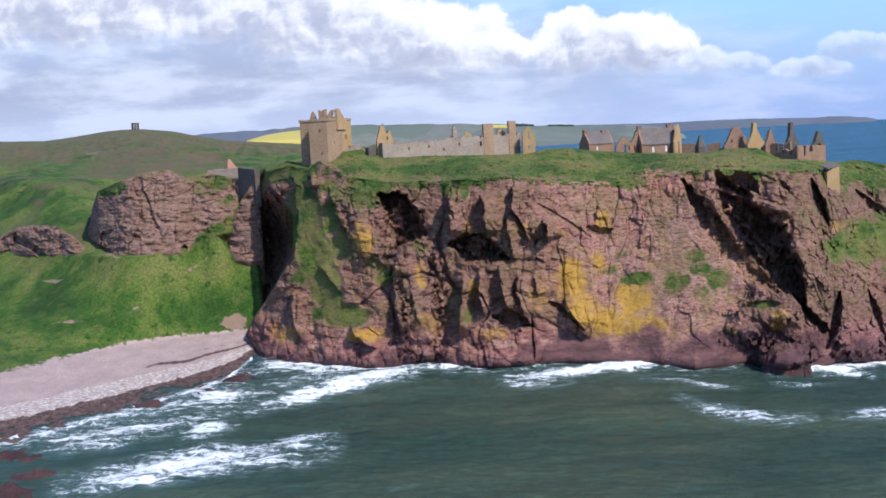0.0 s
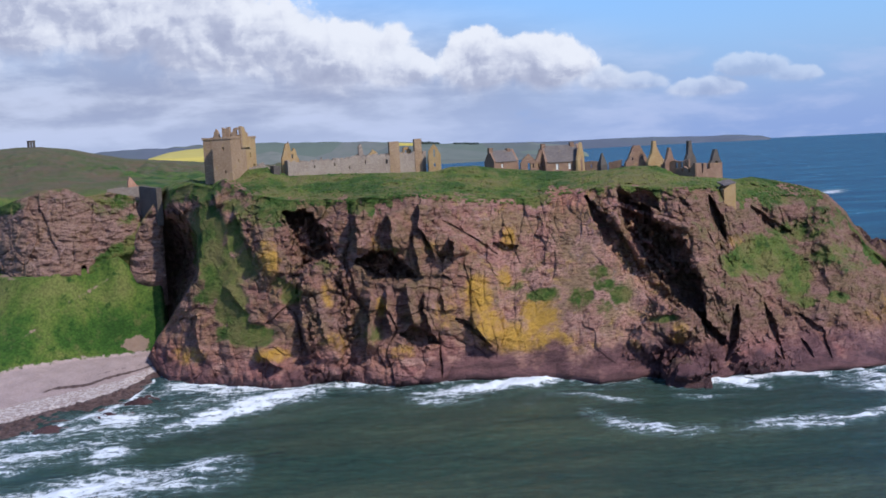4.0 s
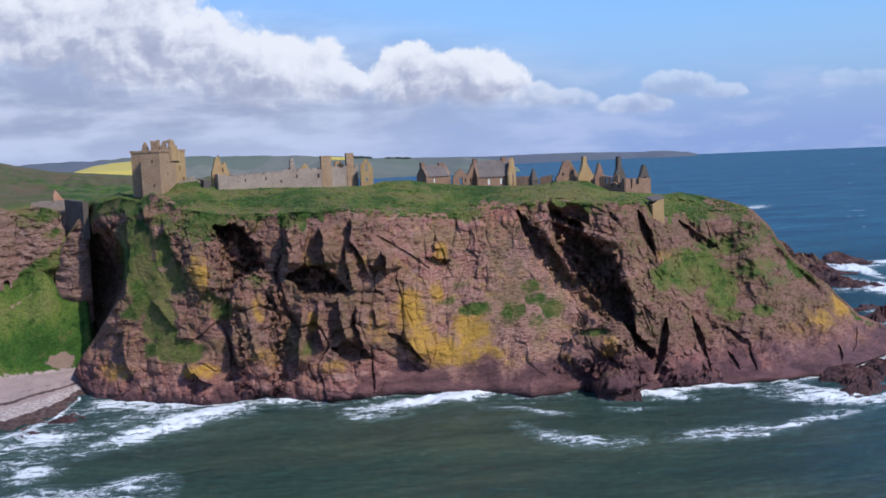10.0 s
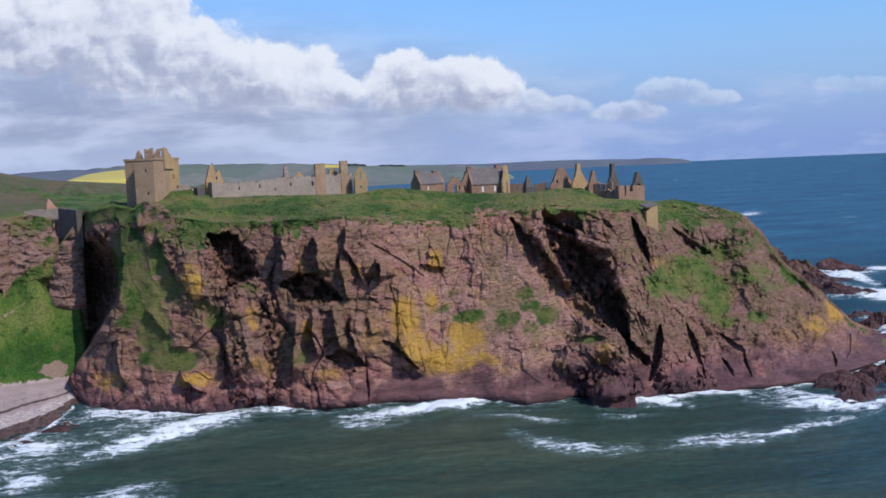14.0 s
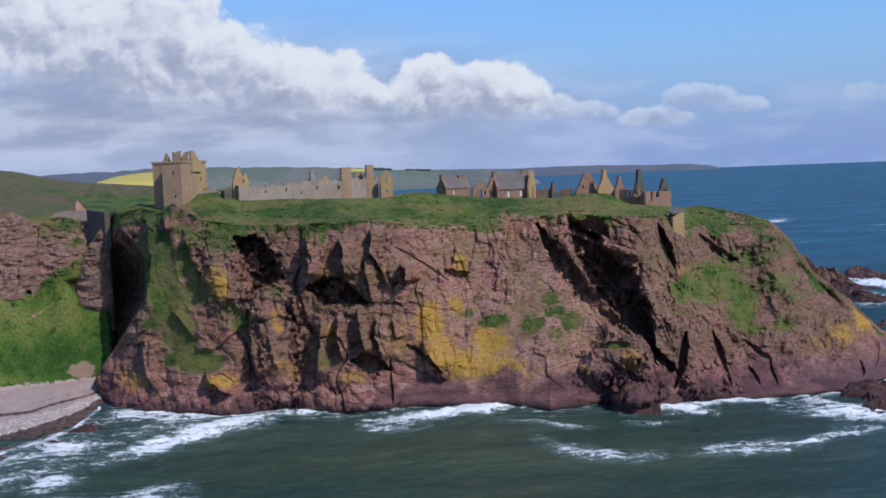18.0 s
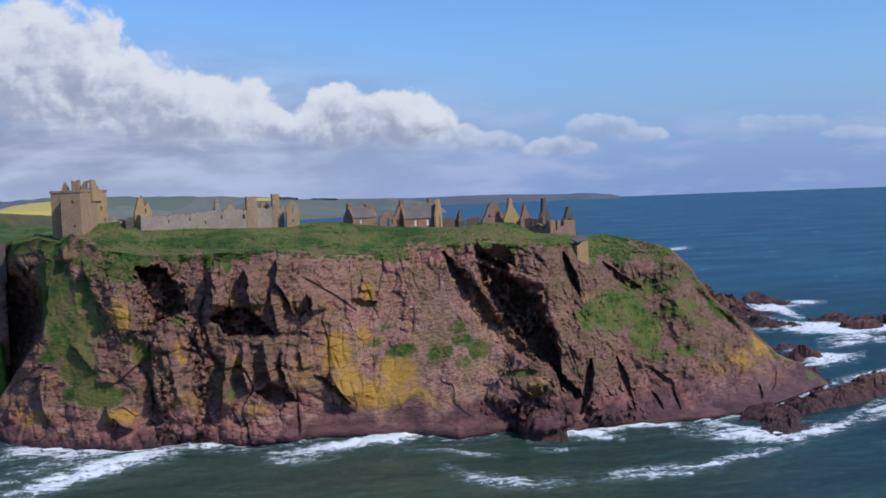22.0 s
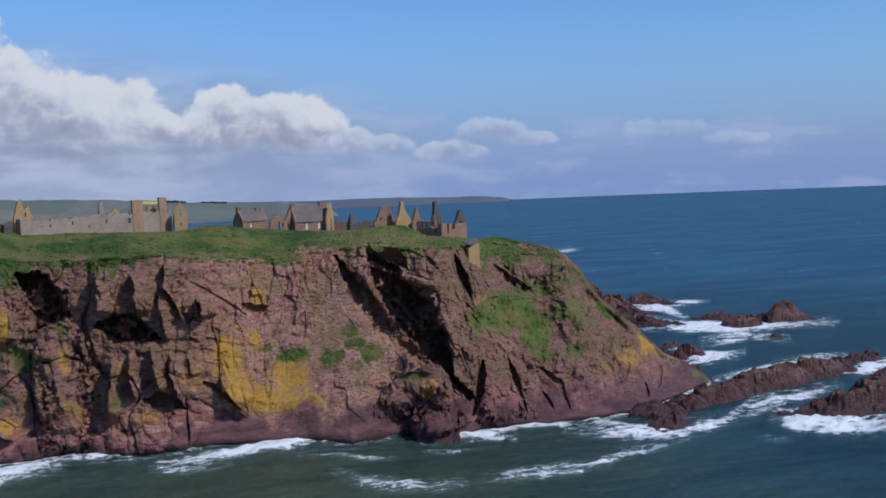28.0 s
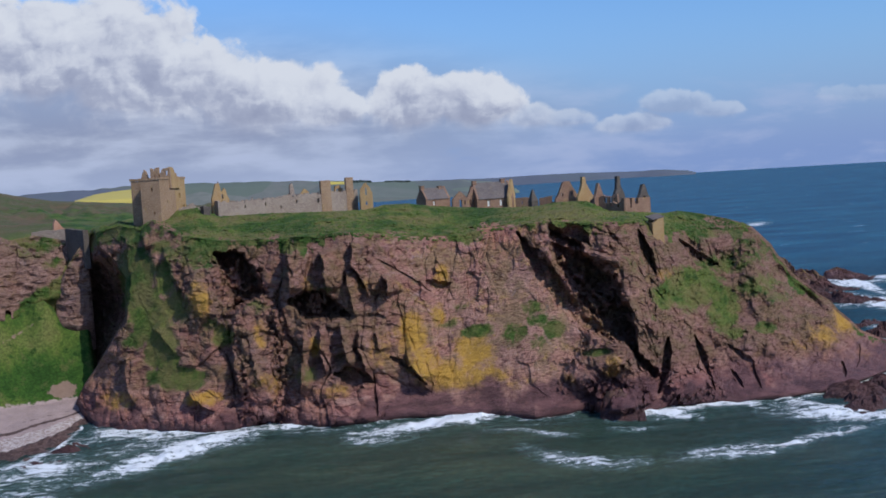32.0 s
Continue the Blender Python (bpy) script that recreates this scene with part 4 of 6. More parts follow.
    y = y + (hollow * (1 + 0.25 * ragged) - out * 0.8 + rough * (1 - 0.8 * ease(hollow, 4, 9)) * (1 + 1.2 * ease(turned, 2, 6)) * np.maximum(0.16 + 0.84 * ease(z + 2.5 * ragged, 2, 9), 1.15 * ease(u, 130, 70)) - apron) * (0.15 + 0.85 * edge)
    grass = turf
    top = (v - rim) + 7.0
    grass = np.maximum(grass, ease(top + 11 * rough_noise(np.stack([u * 0.07, v * 0.05, 0 * u], -1), 5, 77, 0.6), -3, 9) * 0.85)
    grass = grass + 0.12 * right * ease(z, 8, 25) + 0.10 * ease(z, 18, 42) - 0.5 * ease(hollow, 2, 5)
    skin = dict(grass=grass, lichen=spots(u, v, LICHEN_WEST + LICHEN_EAST) - 0.2 * ease(hollow, 2, 5), red=spots(u, v, BARE), pale=slab * 0.75 + 0.25 * ease(u, 60, 160) * (1 - right),
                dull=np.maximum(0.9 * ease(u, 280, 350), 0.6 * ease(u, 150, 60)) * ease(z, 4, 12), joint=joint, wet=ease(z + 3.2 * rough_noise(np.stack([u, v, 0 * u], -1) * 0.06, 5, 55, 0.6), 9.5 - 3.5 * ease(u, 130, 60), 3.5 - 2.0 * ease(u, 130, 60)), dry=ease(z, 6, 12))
    rows = [grid_at(u, v, y)]
    # the turf band up to the brow
    q = np.linspace(0, 1, 42)[1:, None]
    vb = rim + q * (brow - rim)
    yy = yr + (yb - yr) * q
    ub = np.broadcast_to(u1, vb.shape)
    lumps = rough_noise(np.stack([ub * 0.09, yy * 0.3, 0 * yy], -1), 4, 81)
    keep = y[-1:] - yr[None]
    yy = yy + keep * (1 - q) ** 2 + lumps * 1.3 * (1 - 0.4 * q) * np.minimum(1, BAND(u1) / 5)
    rows.append(grid_at(ub, vb, yy))
    # the flat top, and the far cliff down to the sea
    back = [(0.05, -0.15), (0.15, -0.5), (0.35, -1.1), (0.6, -2.0), (0.85, -3.2), (1.0, -6.0)]
    zb = CZ + brow * yb / 1000
    last = rows[-1][-1]
    for f, drop in back:
        yk = last[:, 1] + DEEP(u1) * f
        zk = np.minimum(last[:, 2] + drop - 0.02 * DEEP(u1) * f, CZ + (brow - 0.4) / 1000 * yk)
        rows.append(np.stack([u1 * yk / 1000, yk, np.maximum(zk, -2)], -1)[None])
    for f in (0.7, 0.4, 0.1, -0.1):
        yk = last[:, 1] + DEEP(u1) * (1 + 0.25 * (1 - f))
        wob = rough_noise(np.stack([u1 * 0.05, yk * 0.05, 0 * u1 + f], -1), 3, 91) * 4
        zk = np.maximum(rows[len(back) + 1][0, :, 2], 1) * f - (2 if f < 0 else 0)
        rows.append(np.stack([u1 * yk / 1000, yk + wob, zk], -1)[None])
    p = np.concatenate(rows)
    extra = len(p) - len(u)
    attrs = {}
    for key, values in skin.items():
        fill = np.repeat(values[-1:], extra, 0) if key in ("dull", "dry", "pale") else np.zeros((extra, len(u1)))
        if key == "grass":
            fill[:] = 0.95
            fill[:41] = np.clip(0.74 + 0.8 * np.linspace(0, 1, 41)[:, None] - 0.35 * lumps * np.linspace(1, 0, 41)[:, None], 0, 1.1)
            fill[-4:] = 0.1
            fill[:41] = fill[:41] * (1 - 0.45 * ease(u1, 395, 440) - 0.3 * ease(u1, 440, 500))
        if key in ("wet", "dry"):
            fill = ease(p[-extra:, :, 2], 8.5, 4.5) if key == "wet" else ease(p[-extra:, :, 2], 6, 12)
        if key == "red":
            fill[:41] = spots(ub, vb, BARE)
        attrs[key] = np.concatenate([values, fill])
    attrs["grass"] = attrs["grass"] - 0.9 * attrs["red"]
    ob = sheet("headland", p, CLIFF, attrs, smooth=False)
    tagged(ob, "reddish-brown sea cliff with yellow lichen and a grassy top", "cliff", kind="structure")


make_headland()


# ---- the mainland to the west ----
BEACH_TOP = curve([(-527.5, -226.4), (-418.9, -211.4), (-386.3, -206.6), (-337.2, -196.2), (-288.5, -188.4), (-240.1, -185.0), (-181.0, -181.7)])
CRAG_FOOT = curve([(-513.9, -102.6), (-407.7, -97.5), (-329.2, -105.9), (-297.8, -109.7), (-276.3, -107.1), (-249.6, -103.7), (-228.4, -103.7), (-211.8, -94.4), (-203.8, -93.2), (-196.5, -102.2), (-189.5, -115.4), (-176.4, -118.2), (-167.1, -121.9), (-159.2, -137.4)])
CRAG_LEVEL = curve([(-500, 22), (-400, 24), (-300, 25), (-250, 28), (-222, 31), (-205, 32), (-192, 26), (-182, 17), (-174, 9), (-160, 8)])
SHELF = curve([(-505.8, -28.8), (-401.6, -34.2), (-349.3, -36.9), (-317.7, -35.9), (-296.5, -33.4), (-275.0, -28.2), (-243.5, -27.7), (-209.5, -29.4), (-185.8, -29.6), (-154.5, -32.3)])
SKYLINE = curve([(-553.4, 12.3), (-449.5, 9.0), (-397.5, 6.9), (-355.9, 5.3), (-329.6, 7.6), (-303.1, 10.9), (-284.7, 12.1), (-263.9, 11.5), (-240.6, 8.8), (-214.9, 2.8), (-189.1, -2.7), (-152.6, -6.2), (-105.7, -10.7), (-32.5, -17.6)])

WEST = np.linspace(-1400, -50, 676)
SLOPE_FOOT = eased(WEST, np.maximum(-(CZ - 3.6) * 1000 / BEACH_TOP(WEST), -CZ * 1000 / SHORE(WEST) + 6), 25)
SLOPE_HEAD = eased(WEST, np.maximum(-(CZ - CRAG_LEVEL(WEST)) * 1000 / CRAG_FOOT(WEST), SLOPE_FOOT + 12), 25)
SLOPE_HEAD = SLOPE_HEAD + (312 - SLOPE_HEAD) * ease(WEST, -245, -215) + 70 * ease(WEST, -167, -155)
SLOPE_TOP = lambda u: np.interp(u, WEST, SLOPE_HEAD) - 0.8


def make_mainland():
    u1 = np.r_[np.linspace(-1400, -520, 24)[:-1], np.linspace(-520, -128, 330), np.linspace(-126, -50, 26)]
    foot, top, crag, shelf, sky = SHORE(u1), BEACH_TOP(u1), CRAG_FOOT(u1), SHELF(u1), SKYLINE(u1)
    y0 = -CZ * 1000 / foot
    y1, y2 = np.interp(u1, WEST, SLOPE_FOOT), np.interp(u1, WEST, SLOPE_HEAD)
    y3 = eased(u1, np.minimum(np.maximum(-(CZ - 44.0) * 1000 / shelf, y2 + 20), 420), 25)
    y4 = 900 + 0 * u1
    y5 = 1500 + 0 * u1
    spans = [(y0 - 14, foot - 20, y0, foot, 8), (y0, foot, y1, top, 70), (y1, top, y2, crag, 90), (y2, crag, y3, shelf, 70), (y3, shelf, y4, sky, 60), (y4, sky, y5, sky - 16, 8)]
    ys, vs, band = [], [], []
    for n, (ya, va, yb, vb, count) in enumerate(spans):
        q = np.linspace(0, 1, count, endpoint=False)[:, None]
        if n == 0:
            z = -2.0 + 2.0 * q
            yy = ya + (yb - ya) * q
            vv = (z - CZ) / yy * 1000
        else:
            yy = ya + (yb - ya) * (q ** (1.7 if n == 4 else 1.0))
            vv = va + (vb - va) * q
        ys.append(yy), vs.append(vv), band.append(n + q + 0 * yy)
    y, v, k = np.concatenate(ys), np.concatenate(vs), np.concatenate(band)
    u = np.broadcast_to(u1, y.shape)
    x = u * y / 1000
    spot = np.stack([x, y, 0 * y], -1)
    lump = rough_noise(spot * 0.05, 4, 12) * 0.9 + rough_noise(spot * 0.25, 3, 18) * 0.22
    z = CZ + v * y / 1000
    z = z + lump * ease(k, 1.8, 2.3) * (1 + 2 * ease(k, 4, 4.6)) * ease(k, 5.0, 4.8) + 0.12 * rough_noise(spot * 0.5, 3, 25) * ease(k, 0.9, 1.3)
    z = z + ease(k, 1.0, 1.05) * ease(k, 1.42, 1.25) * 0.5 * rough_noise(spot * 0.7, 3, 33)
    q1 = k - 1
    on_beach = (k >= 1) & (k < 2)
    weed = np.where(on_beach, ease(q1, 0.36, 0.27), (k < 1) * 1.0)
    cobble = np.where(on_beach, ease(q1, 0.28, 0.34) * ease(q1, 0.56, 0.46), 0)
    line = np.where(on_beach, np.maximum(np.exp(-(((q1 - 0.60 - 0.02 * np.sin(u / 9)) / 0.035) ** 2)) * ease(u, -330, -250), 0.7 * np.exp(-(((q1 - 0.72 - 0.015 * np.sin(u / 7)) / 0.022) ** 2)) * ease(u, -300, -220)), 0)
    shingle = np.where(k < 2, 1.0, ease(k, 2.10, 2.0) * 0.6)
    weed = np.maximum(weed, 0.75 * line)
    heath = ease(k, 2.85, 3.2) * 0.45 + 0.28 * ease(k, 4.4, 4.75) + spots(u, v, [((-262.0, -24.0), 40, 9, 0.85), ((-215.0, -26.0), 24, 7, 0.6), ((-269.1, -20.1), 40, 10, 0.75), ((-367.8, -9.8), 40, 6, 0.35), ((-347.0, -127.4), 70, 10, 0.3)])
    soil = spots(u, v, [((-193.7, -172.3), 16, 9, 0.8), ((-315.3, -8.3), 12, 4, 0.6), ((-302.5, -103.0), 14, 8, 0.6), ((-360.1, -125.7), 12, 2, 0.7), ((-350.6, -166.1), 20, 2, 0.6)])
    d, _, _ = from_line(u, v, [(-305.6, -170.1), (-274.2, -144.8), (-235.2, -122.6), (-213.0, -110.4)])
    soil = np.maximum(soil, 0.44 * np.exp(-((d / 2.6) ** 2)))
    p = np.stack([x, y, z], -1)
    ob = sheet("ground", p, LAND, dict(weed=weed, cobble=cobble, shingle=shingle, heath=heath, soil=soil))
    tagged(ob, "green grassy coast with a pale shingle beach", "coast", kind="structure")


make_mainland()


def make_crag(name, left, right, foot, top, depth, thick, seed, material, label, lean=4.0, plain=0.2, marks=(), turf=(), step=0.6):
    """An outcrop of broken rock between two lines, closed behind."""
    u1 = np.linspace(left, right, max(12, int((right - left) / step)))
    q = np.r_[np.linspace(-0.35, 1, max(10, int(1.2 * np.max(top(u1) - foot(u1)) / step)))][:, None]
    v = foot(u1) + q * (top(u1) - foot(u1))
    u = np.broadcast_to(u1, v.shape)
    end = np.clip((u1 - left) * (right - u1) / ((right - left) / 2) ** 2, 0, 1)
    y = depth(u1) + lean * np.maximum(q, 0) + 3.0 * ease(q, 0.04, -0.2) + 0 * v + thick * 0.55 * (1 - np.sqrt(end))
    hollow = np.zeros_like(y)
    for line, half, deep in marks:
        d, _, _ = from_line(u, v, line)
        hollow = np.maximum(hollow, deep * (1 - ease(d, 0.6 * half, 1.1 * half)))
    rough, joint = relief(u, v, y, seed, plain)
    rough, joint = 1.5 * (rough - 0.3 * (1 - plain) * joint) + 0.5 * rough_noise(np.stack([u * 0.12, v * 0.3, 0 * u], -1), 4, seed + 5), 0.2 * joint
    y = y + (rough + hollow) * (0.3 + 0.7 * ease(q, 1.0, 0.9)) * (0.35 + 0.65 * ease(q, 0.0, 0.2))
    front = grid_at(u, v, y)
    rows = [front]
    for f, drop in ((0.3, 0.3), (0.7, 1.0), (1.0, 3.0), (1.02, 12.0)):
        b = front[-1].copy()
        b[:, 1] += thick * f
        b[:, 0] = u1 * b[:, 1] / 1000
        b[:, 2] = np.minimum(b[:, 2] - drop, CZ + (top(u1) - 0.3) / 1000 * b[:, 1])
        rows.append(b[None])
    p = np.concatenate(rows)
    z = front[..., 2]
    grass = spots(u, v, turf) + 0.42 * ease(q, 0.7, 1.0) + 0 * v
    attrs = dict(grass=grass, joint=joint, wet=ease(z, 2.5, 0.6), dry=ease(z, 3, 10), pale=0.2 + 0 * v, lichen=0 * v, red=0 * v, dull=0.3 + 0 * v)
    attrs = {key: np.concatenate([val, np.repeat(val[-1:], 4, 0)]) for key, val in attrs.items()}
    return tagged(sheet(name, p, material, attrs, smooth=False), label, "rock")


make_crag("crag", -324.1, -162.9,
          curve([(-329.1, -104.3), (-300.6, -111.7), (-276.5, -108.7), (-249.7, -104.7), (-225.8, -104.9), (-210.6, -92.9), (-195.4, -88.4), (-176.5, -83.0), (-164.2, -80.9)]),
          curve([(-324.1, -81.5), (-317.6, -57.6), (-311.7, -43.7), (-291.6, -35.7), (-275.5, -31.7), (-261.0, -27.6), (-245.2, -26.8), (-228.3, -35.3), (-206.9, -32.3), (-179.2, -39.0), (-169.6, -51.7)]),
          SLOPE_TOP, 30, 210, CRAG, "broad pinkish-brown rock outcrop above the grass slope", 12, 0.30,
          [([(-325.3, -92.2), (-310.2, -99.9), (-300.4, -109.5)], 4, 5), ([(-235.0, -100.1), (-235.2, -109.8)], 2.6, 7)],
          [((-201.3, -91.0), 15, 13, 1.2), ((-214.2, -96.3), 12, 9, 1.1), ((-186.4, -83.6), 13, 14, 1.2), ((-221.8, -103.0), 10, 7, 1.1), ((-178.1, -69.0), 8, 14, 1.0), ((-302.7, -41.8), 18, 6, 0.7), ((-204.5, -46.0), 22, 10, 0.5), ((-191.5, -59.3), 16, 10, 0.55), ((-273.1, -63.2), 18, 12, 0.25)])
make_crag("crag", (-438.2, -85.2)[0], (-327.5, -99.0)[0],
          curve([(-439.5, -98.5), (-407.8, -98.5), (-376.3, -100.2), (-363.8, -107.8), (-329.1, -104.3)]), curve([(-437.7, -79.9), (-406.1, -80.5), (-389.5, -72.9), (-373.6, -71.6), (-352.7, -73.8), (-337.8, -84.1), (-327.3, -96.4)]),
          SLOPE_TOP, 12, 230, CRAG, "low grey-brown rock outcrop in the grass slope", 5, 0.2, [([(-390.7, -85.0), (-375.7, -93.8), (-363.6, -106.2)], 3.5, 3)], [((-402.0, -92.4), 10, 5, 0.4)])
make_crag("rock_rib", (-193.7, -92.7)[0], (-161.6, -73.1)[0],
          curve([(-194.4, -103.3), (-189.5, -115.4), (-176.4, -117.7), (-162.8, -113.0)]), curve([(-193.5, -90.1), (-186.3, -71.8), (-180.2, -60.5), (-171.4, -48.8), (-164.5, -40.2), (-157.5, -37.4)]),
          lambda u: 310.6 + 0 * u, 5, 250, CRAG, "steep pinkish rock rib beside the castle gully", 6, 0.55)


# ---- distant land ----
# Distance haze is put into these base colours, greyed and blued.
FIELD_HAZE = far_material("hazy_fields", (0.115, 0.135, 0.105), (0.14, 0.165, 0.12), (0.165, 0.175, 0.14), (0.12, 0.125, 0.115), (0.185, 0.18, 0.15))
HILL_HAZE = far_material("hazy_hills", (0.095, 0.105, 0.135), (0.115, 0.125, 0.15), (0.105, 0.12, 0.13))
CLIFF_HAZE = far_material("hazy_cliffs", (0.13, 0.105, 0.115), (0.16, 0.13, 0.13), (0.11, 0.10, 0.10))


def far_ridge(name, top, foot, near, deep, material, label, rough=0.5):
    lo, hi = top[0][0], top[-1][0]
    u1 = np.linspace(lo, hi, 220)
    t, f = curve(top)(u1), curve(foot)(u1)
    q = np.r_[0, 0.15, 0.35, 0.6, 0.8, 1.0][:, None]
    y = near + deep * q + 0 * u1
    v = f + (t - f) * q ** 0.8 + rough * smooth_noise(np.stack([u1 * 0.11, 0 * u1, 0 * u1], -1), 8) * q
    p = grid_at(np.broadcast_to(u1, v.shape), v, y)
    skirt = p[:1].copy()
    skirt[..., 2] = np.minimum(skirt[..., 2] - 30, -3)
    tail = p[-1:].copy()
    tail[..., 1] *= 1.08
    tail[..., 2] = -5
    return tagged(sheet(name, np.concatenate([skirt, p, tail]), material), label, "hills", kind="structure")


FAR_CREST = [(-160.9, 4.7), (-109.8, 6.8), (-73.9, 5.6), (-27.5, 3.8), (35.1, 1.3), (98.2, -3.4), (140.8, -5.5), (183.7, -7.1), (210.6, -10.0), (238.5, -19.4)]
FAR_TOP = curve(FAR_CREST)
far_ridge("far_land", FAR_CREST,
          [(-163.5, -34.0), (60.0, -34.0), (94.7, -22.6), (143.7, -24.0), (186.1, -21.3), (235.8, -18.3), (237.1, -22.0)], 2550, 900, FIELD_HAZE, "distant green fields behind the bay")
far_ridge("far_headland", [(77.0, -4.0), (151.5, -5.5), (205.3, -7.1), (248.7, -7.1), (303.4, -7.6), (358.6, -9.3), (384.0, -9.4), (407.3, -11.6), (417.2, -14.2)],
          [(76.4, -15.5), (150.9, -18.2), (204.8, -19.3), (259.2, -19.4), (314.1, -18.9), (358.4, -18.9), (383.8, -14.4), (407.2, -14.9), (417.2, -15.1)], 3650, 400, HILL_HAZE, "low blue-grey headland on the horizon", 0.25)
far_ridge("far_hill", [(-241.2, 1.5), (-212.2, 4.2), (-188.5, 5.1), (-162.3, 5.3), (-136.2, 4.0), (-104.8, 2.9), (-86.0, 2.4)], [(-241.8, -6.8), (-163.3, -8.8), (-87.1, -14.8)], 2100, 400, HILL_HAZE, "dark hill behind the fields, blue-grey with haze")


def yellow_field():
    m, g = material("rape_field")
    p = g.place()
    finish(g, g.mix(g.noise(p, 0.02, 5, 0.6), (0.44, 0.34, 0.06), (0.50, 0.41, 0.13)), 1.0)
    shapes = (([(-169.8, -4.0), (-152.2, 0.6), (-136.3, 2.4), (-120.5, 3.2), (-118.5, 3.2)], [(-169.8, -4.2), (-147.4, -5.9), (-121.2, -6.2), (-118.5, -6.3)], 1700, 300),
              ([(54.0, -1.0), (60.0, -0.9), (74.0, -1.9)], [(54.0, -1.2), (60.0, -1.9), (74.0, -2.4)], 3330, 40))
    for top, foot, near, deep in shapes:
        u1 = np.linspace(top[0][0], top[-1][0], 40)
        low, high = curve(foot)(u1), curve(top)(u1)
        q = np.linspace(0, 1, 6)[:, None]
        p = grid_at(np.broadcast_to(u1, (6, 40)), low + (high - low) * q, near + deep * q + 0 * u1)
        skirt = p[:1] - (0, 0, 8)
        tagged(sheet("rape_field", np.concatenate([skirt, p]), m), "bright yellow rapeseed field on a hillside", "field", kind="structure")


yellow_field()


def far_copse(left, right, ridge, seed, tall):
    """A belt of trees along the far ridge: many small uneven crowns."""
    rng = np.random.default_rng(seed)
    bm = bmesh.new()
    for u in np.arange(left, right, 0.45):
        for _ in range(3):
            c = at(u + rng.uniform(-0.3, 0.3), float(ridge(u)) + rng.uniform(-0.7, tall), 3420 + rng.uniform(-20, 10))
            made = bmesh.ops.create_icosphere(bm, subdivisions=1, radius=rng.uniform(1.0, 2.6), matrix=Matrix.Translation(c))["verts"]
            for w in made:
                w.co = c + (w.co - c) * rng.uniform(0.7, 1.35)
    ob = part("far_trees", bm, COPSE)
    return tagged(ob, "dark belt of trees on the distant fields", "trees", kind="stuff")


COPSE = far_material("copse_leaves", (0.045, 0.060, 0.050), (0.060, 0.075, 0.060), (0.050, 0.062, 0.058))
far_copse(80.0, 97.0, FAR_TOP, 1, 0.9)
far_copse(110.0, 134.0, FAR_TOP, 2, 0.3)


# ---- the castle ----
def slab_cells(bm, a, b, thick, spans):
    """Upright masonry from a to b (x, y): spans of (s0, s1, bottom0, bottom1, top0, top1) in metres along it."""
    a, b = Vector((*a, 0)), Vector((*b, 0))
    along = (b - a).normalized()
    back = Vector((-along.y, along.x, 0)) * thick
    for s0, s1, b0, b1, t0, t1 in spans:
        if t0 - b0 < 0.02 and t1 - b1 < 0.02:
            continue
        pts = []
        for s, lo, hi in ((s0, b0, t0), (s1, b1, t1)):
            for z in (lo, max(hi, lo + 0.01)):
                for off in (0, 1):
                    pts.append(bm.verts.new(a + along * s + back * off + Vector((0, 0, z))))
        # order: s0(lo front, lo back, hi front, hi back), s1(...)
        for f in ((0, 4, 6, 2), (1, 3, 7, 5), (2, 6, 7, 3), (0, 1, 5, 4), (0, 2, 3, 1), (4, 5, 7, 6)):
            bm.faces.new([pts[k] for k in f])


def masonry(name, a, b, base, profile, thick, material, parent=None, holes=(), ragged=0.0, seed=0, label="", step=0.5, sink=2.5):
    """A wall of stone from a to b (x, y), its top running through (fraction, height) points, with openings (s0, s1, z0, z1) in fractions and metres."""
    length = math.hypot(b[0] - a[0], b[1] - a[1])
    rng = random.Random(seed)
    cuts = {0.0, 1.0, *(f for f, _ in profile), *(h[0] for h in holes), *(h[1] for h in holes)}
    count = max(1, int(length / step))
    if ragged:
        cuts |= {n / count for n in range(count)}
    cuts = sorted(c for c in cuts if 0 <= c <= 1)
    shape = curve(profile)
    tops = {c: float(shape(c)) + (rng.uniform(-1, 0.5) * ragged if ragged and 0 < c < 1 else 0) for c in cuts}
    spans = []
    for c0, c1 in zip(cuts, cuts[1:]):
        if c1 - c0 < 1e-6:
            continue
        mid = (c0 + c1) / 2
        holed = sorted((h[2], h[3]) for h in holes if h[0] - 1e-9 <= mid <= h[1] + 1e-9)
        low = -sink
        for z0, z1 in holed:
            spans.append((c0 * length, c1 * length, base + low, base + low, base + z0, base + z0))
            low = z1
        t0, t1 = max(tops[c0], low), max(tops[c1], low)
        spans.append((c0 * length, c1 * length, base + low, base + low, base + t0, base + t1))
    bm = bmesh.new()
    slab_cells(bm, a, b, thick, spans)
    bmesh.ops.remove_doubles(bm, verts=bm.verts, dist=0.001)
    return part(name, bm, material, parent, label)


def box(bm, x0, y0, z0, x1, y1, z1, taper=0.0):
    low = [bm.verts.new((x, y, z0)) for x, y in ((x0, y0), (x1, y0), (x1, y1), (x0, y1))]
    cx, cy = (x0 + x1) / 2, (y0 + y1) / 2
    high = [bm.verts.new((x + (cx - x) * taper, y + (cy - y) * taper, z1)) for x, y in ((x0, y0), (x1, y0), (x1, y1), (x0, y1))]
    bm.faces.new(low[::-1]), bm.faces.new(high)
    for n in range(4):
        bm.faces.new((low[n], low[(n + 1) % 4], high[(n + 1) % 4], high[n]))


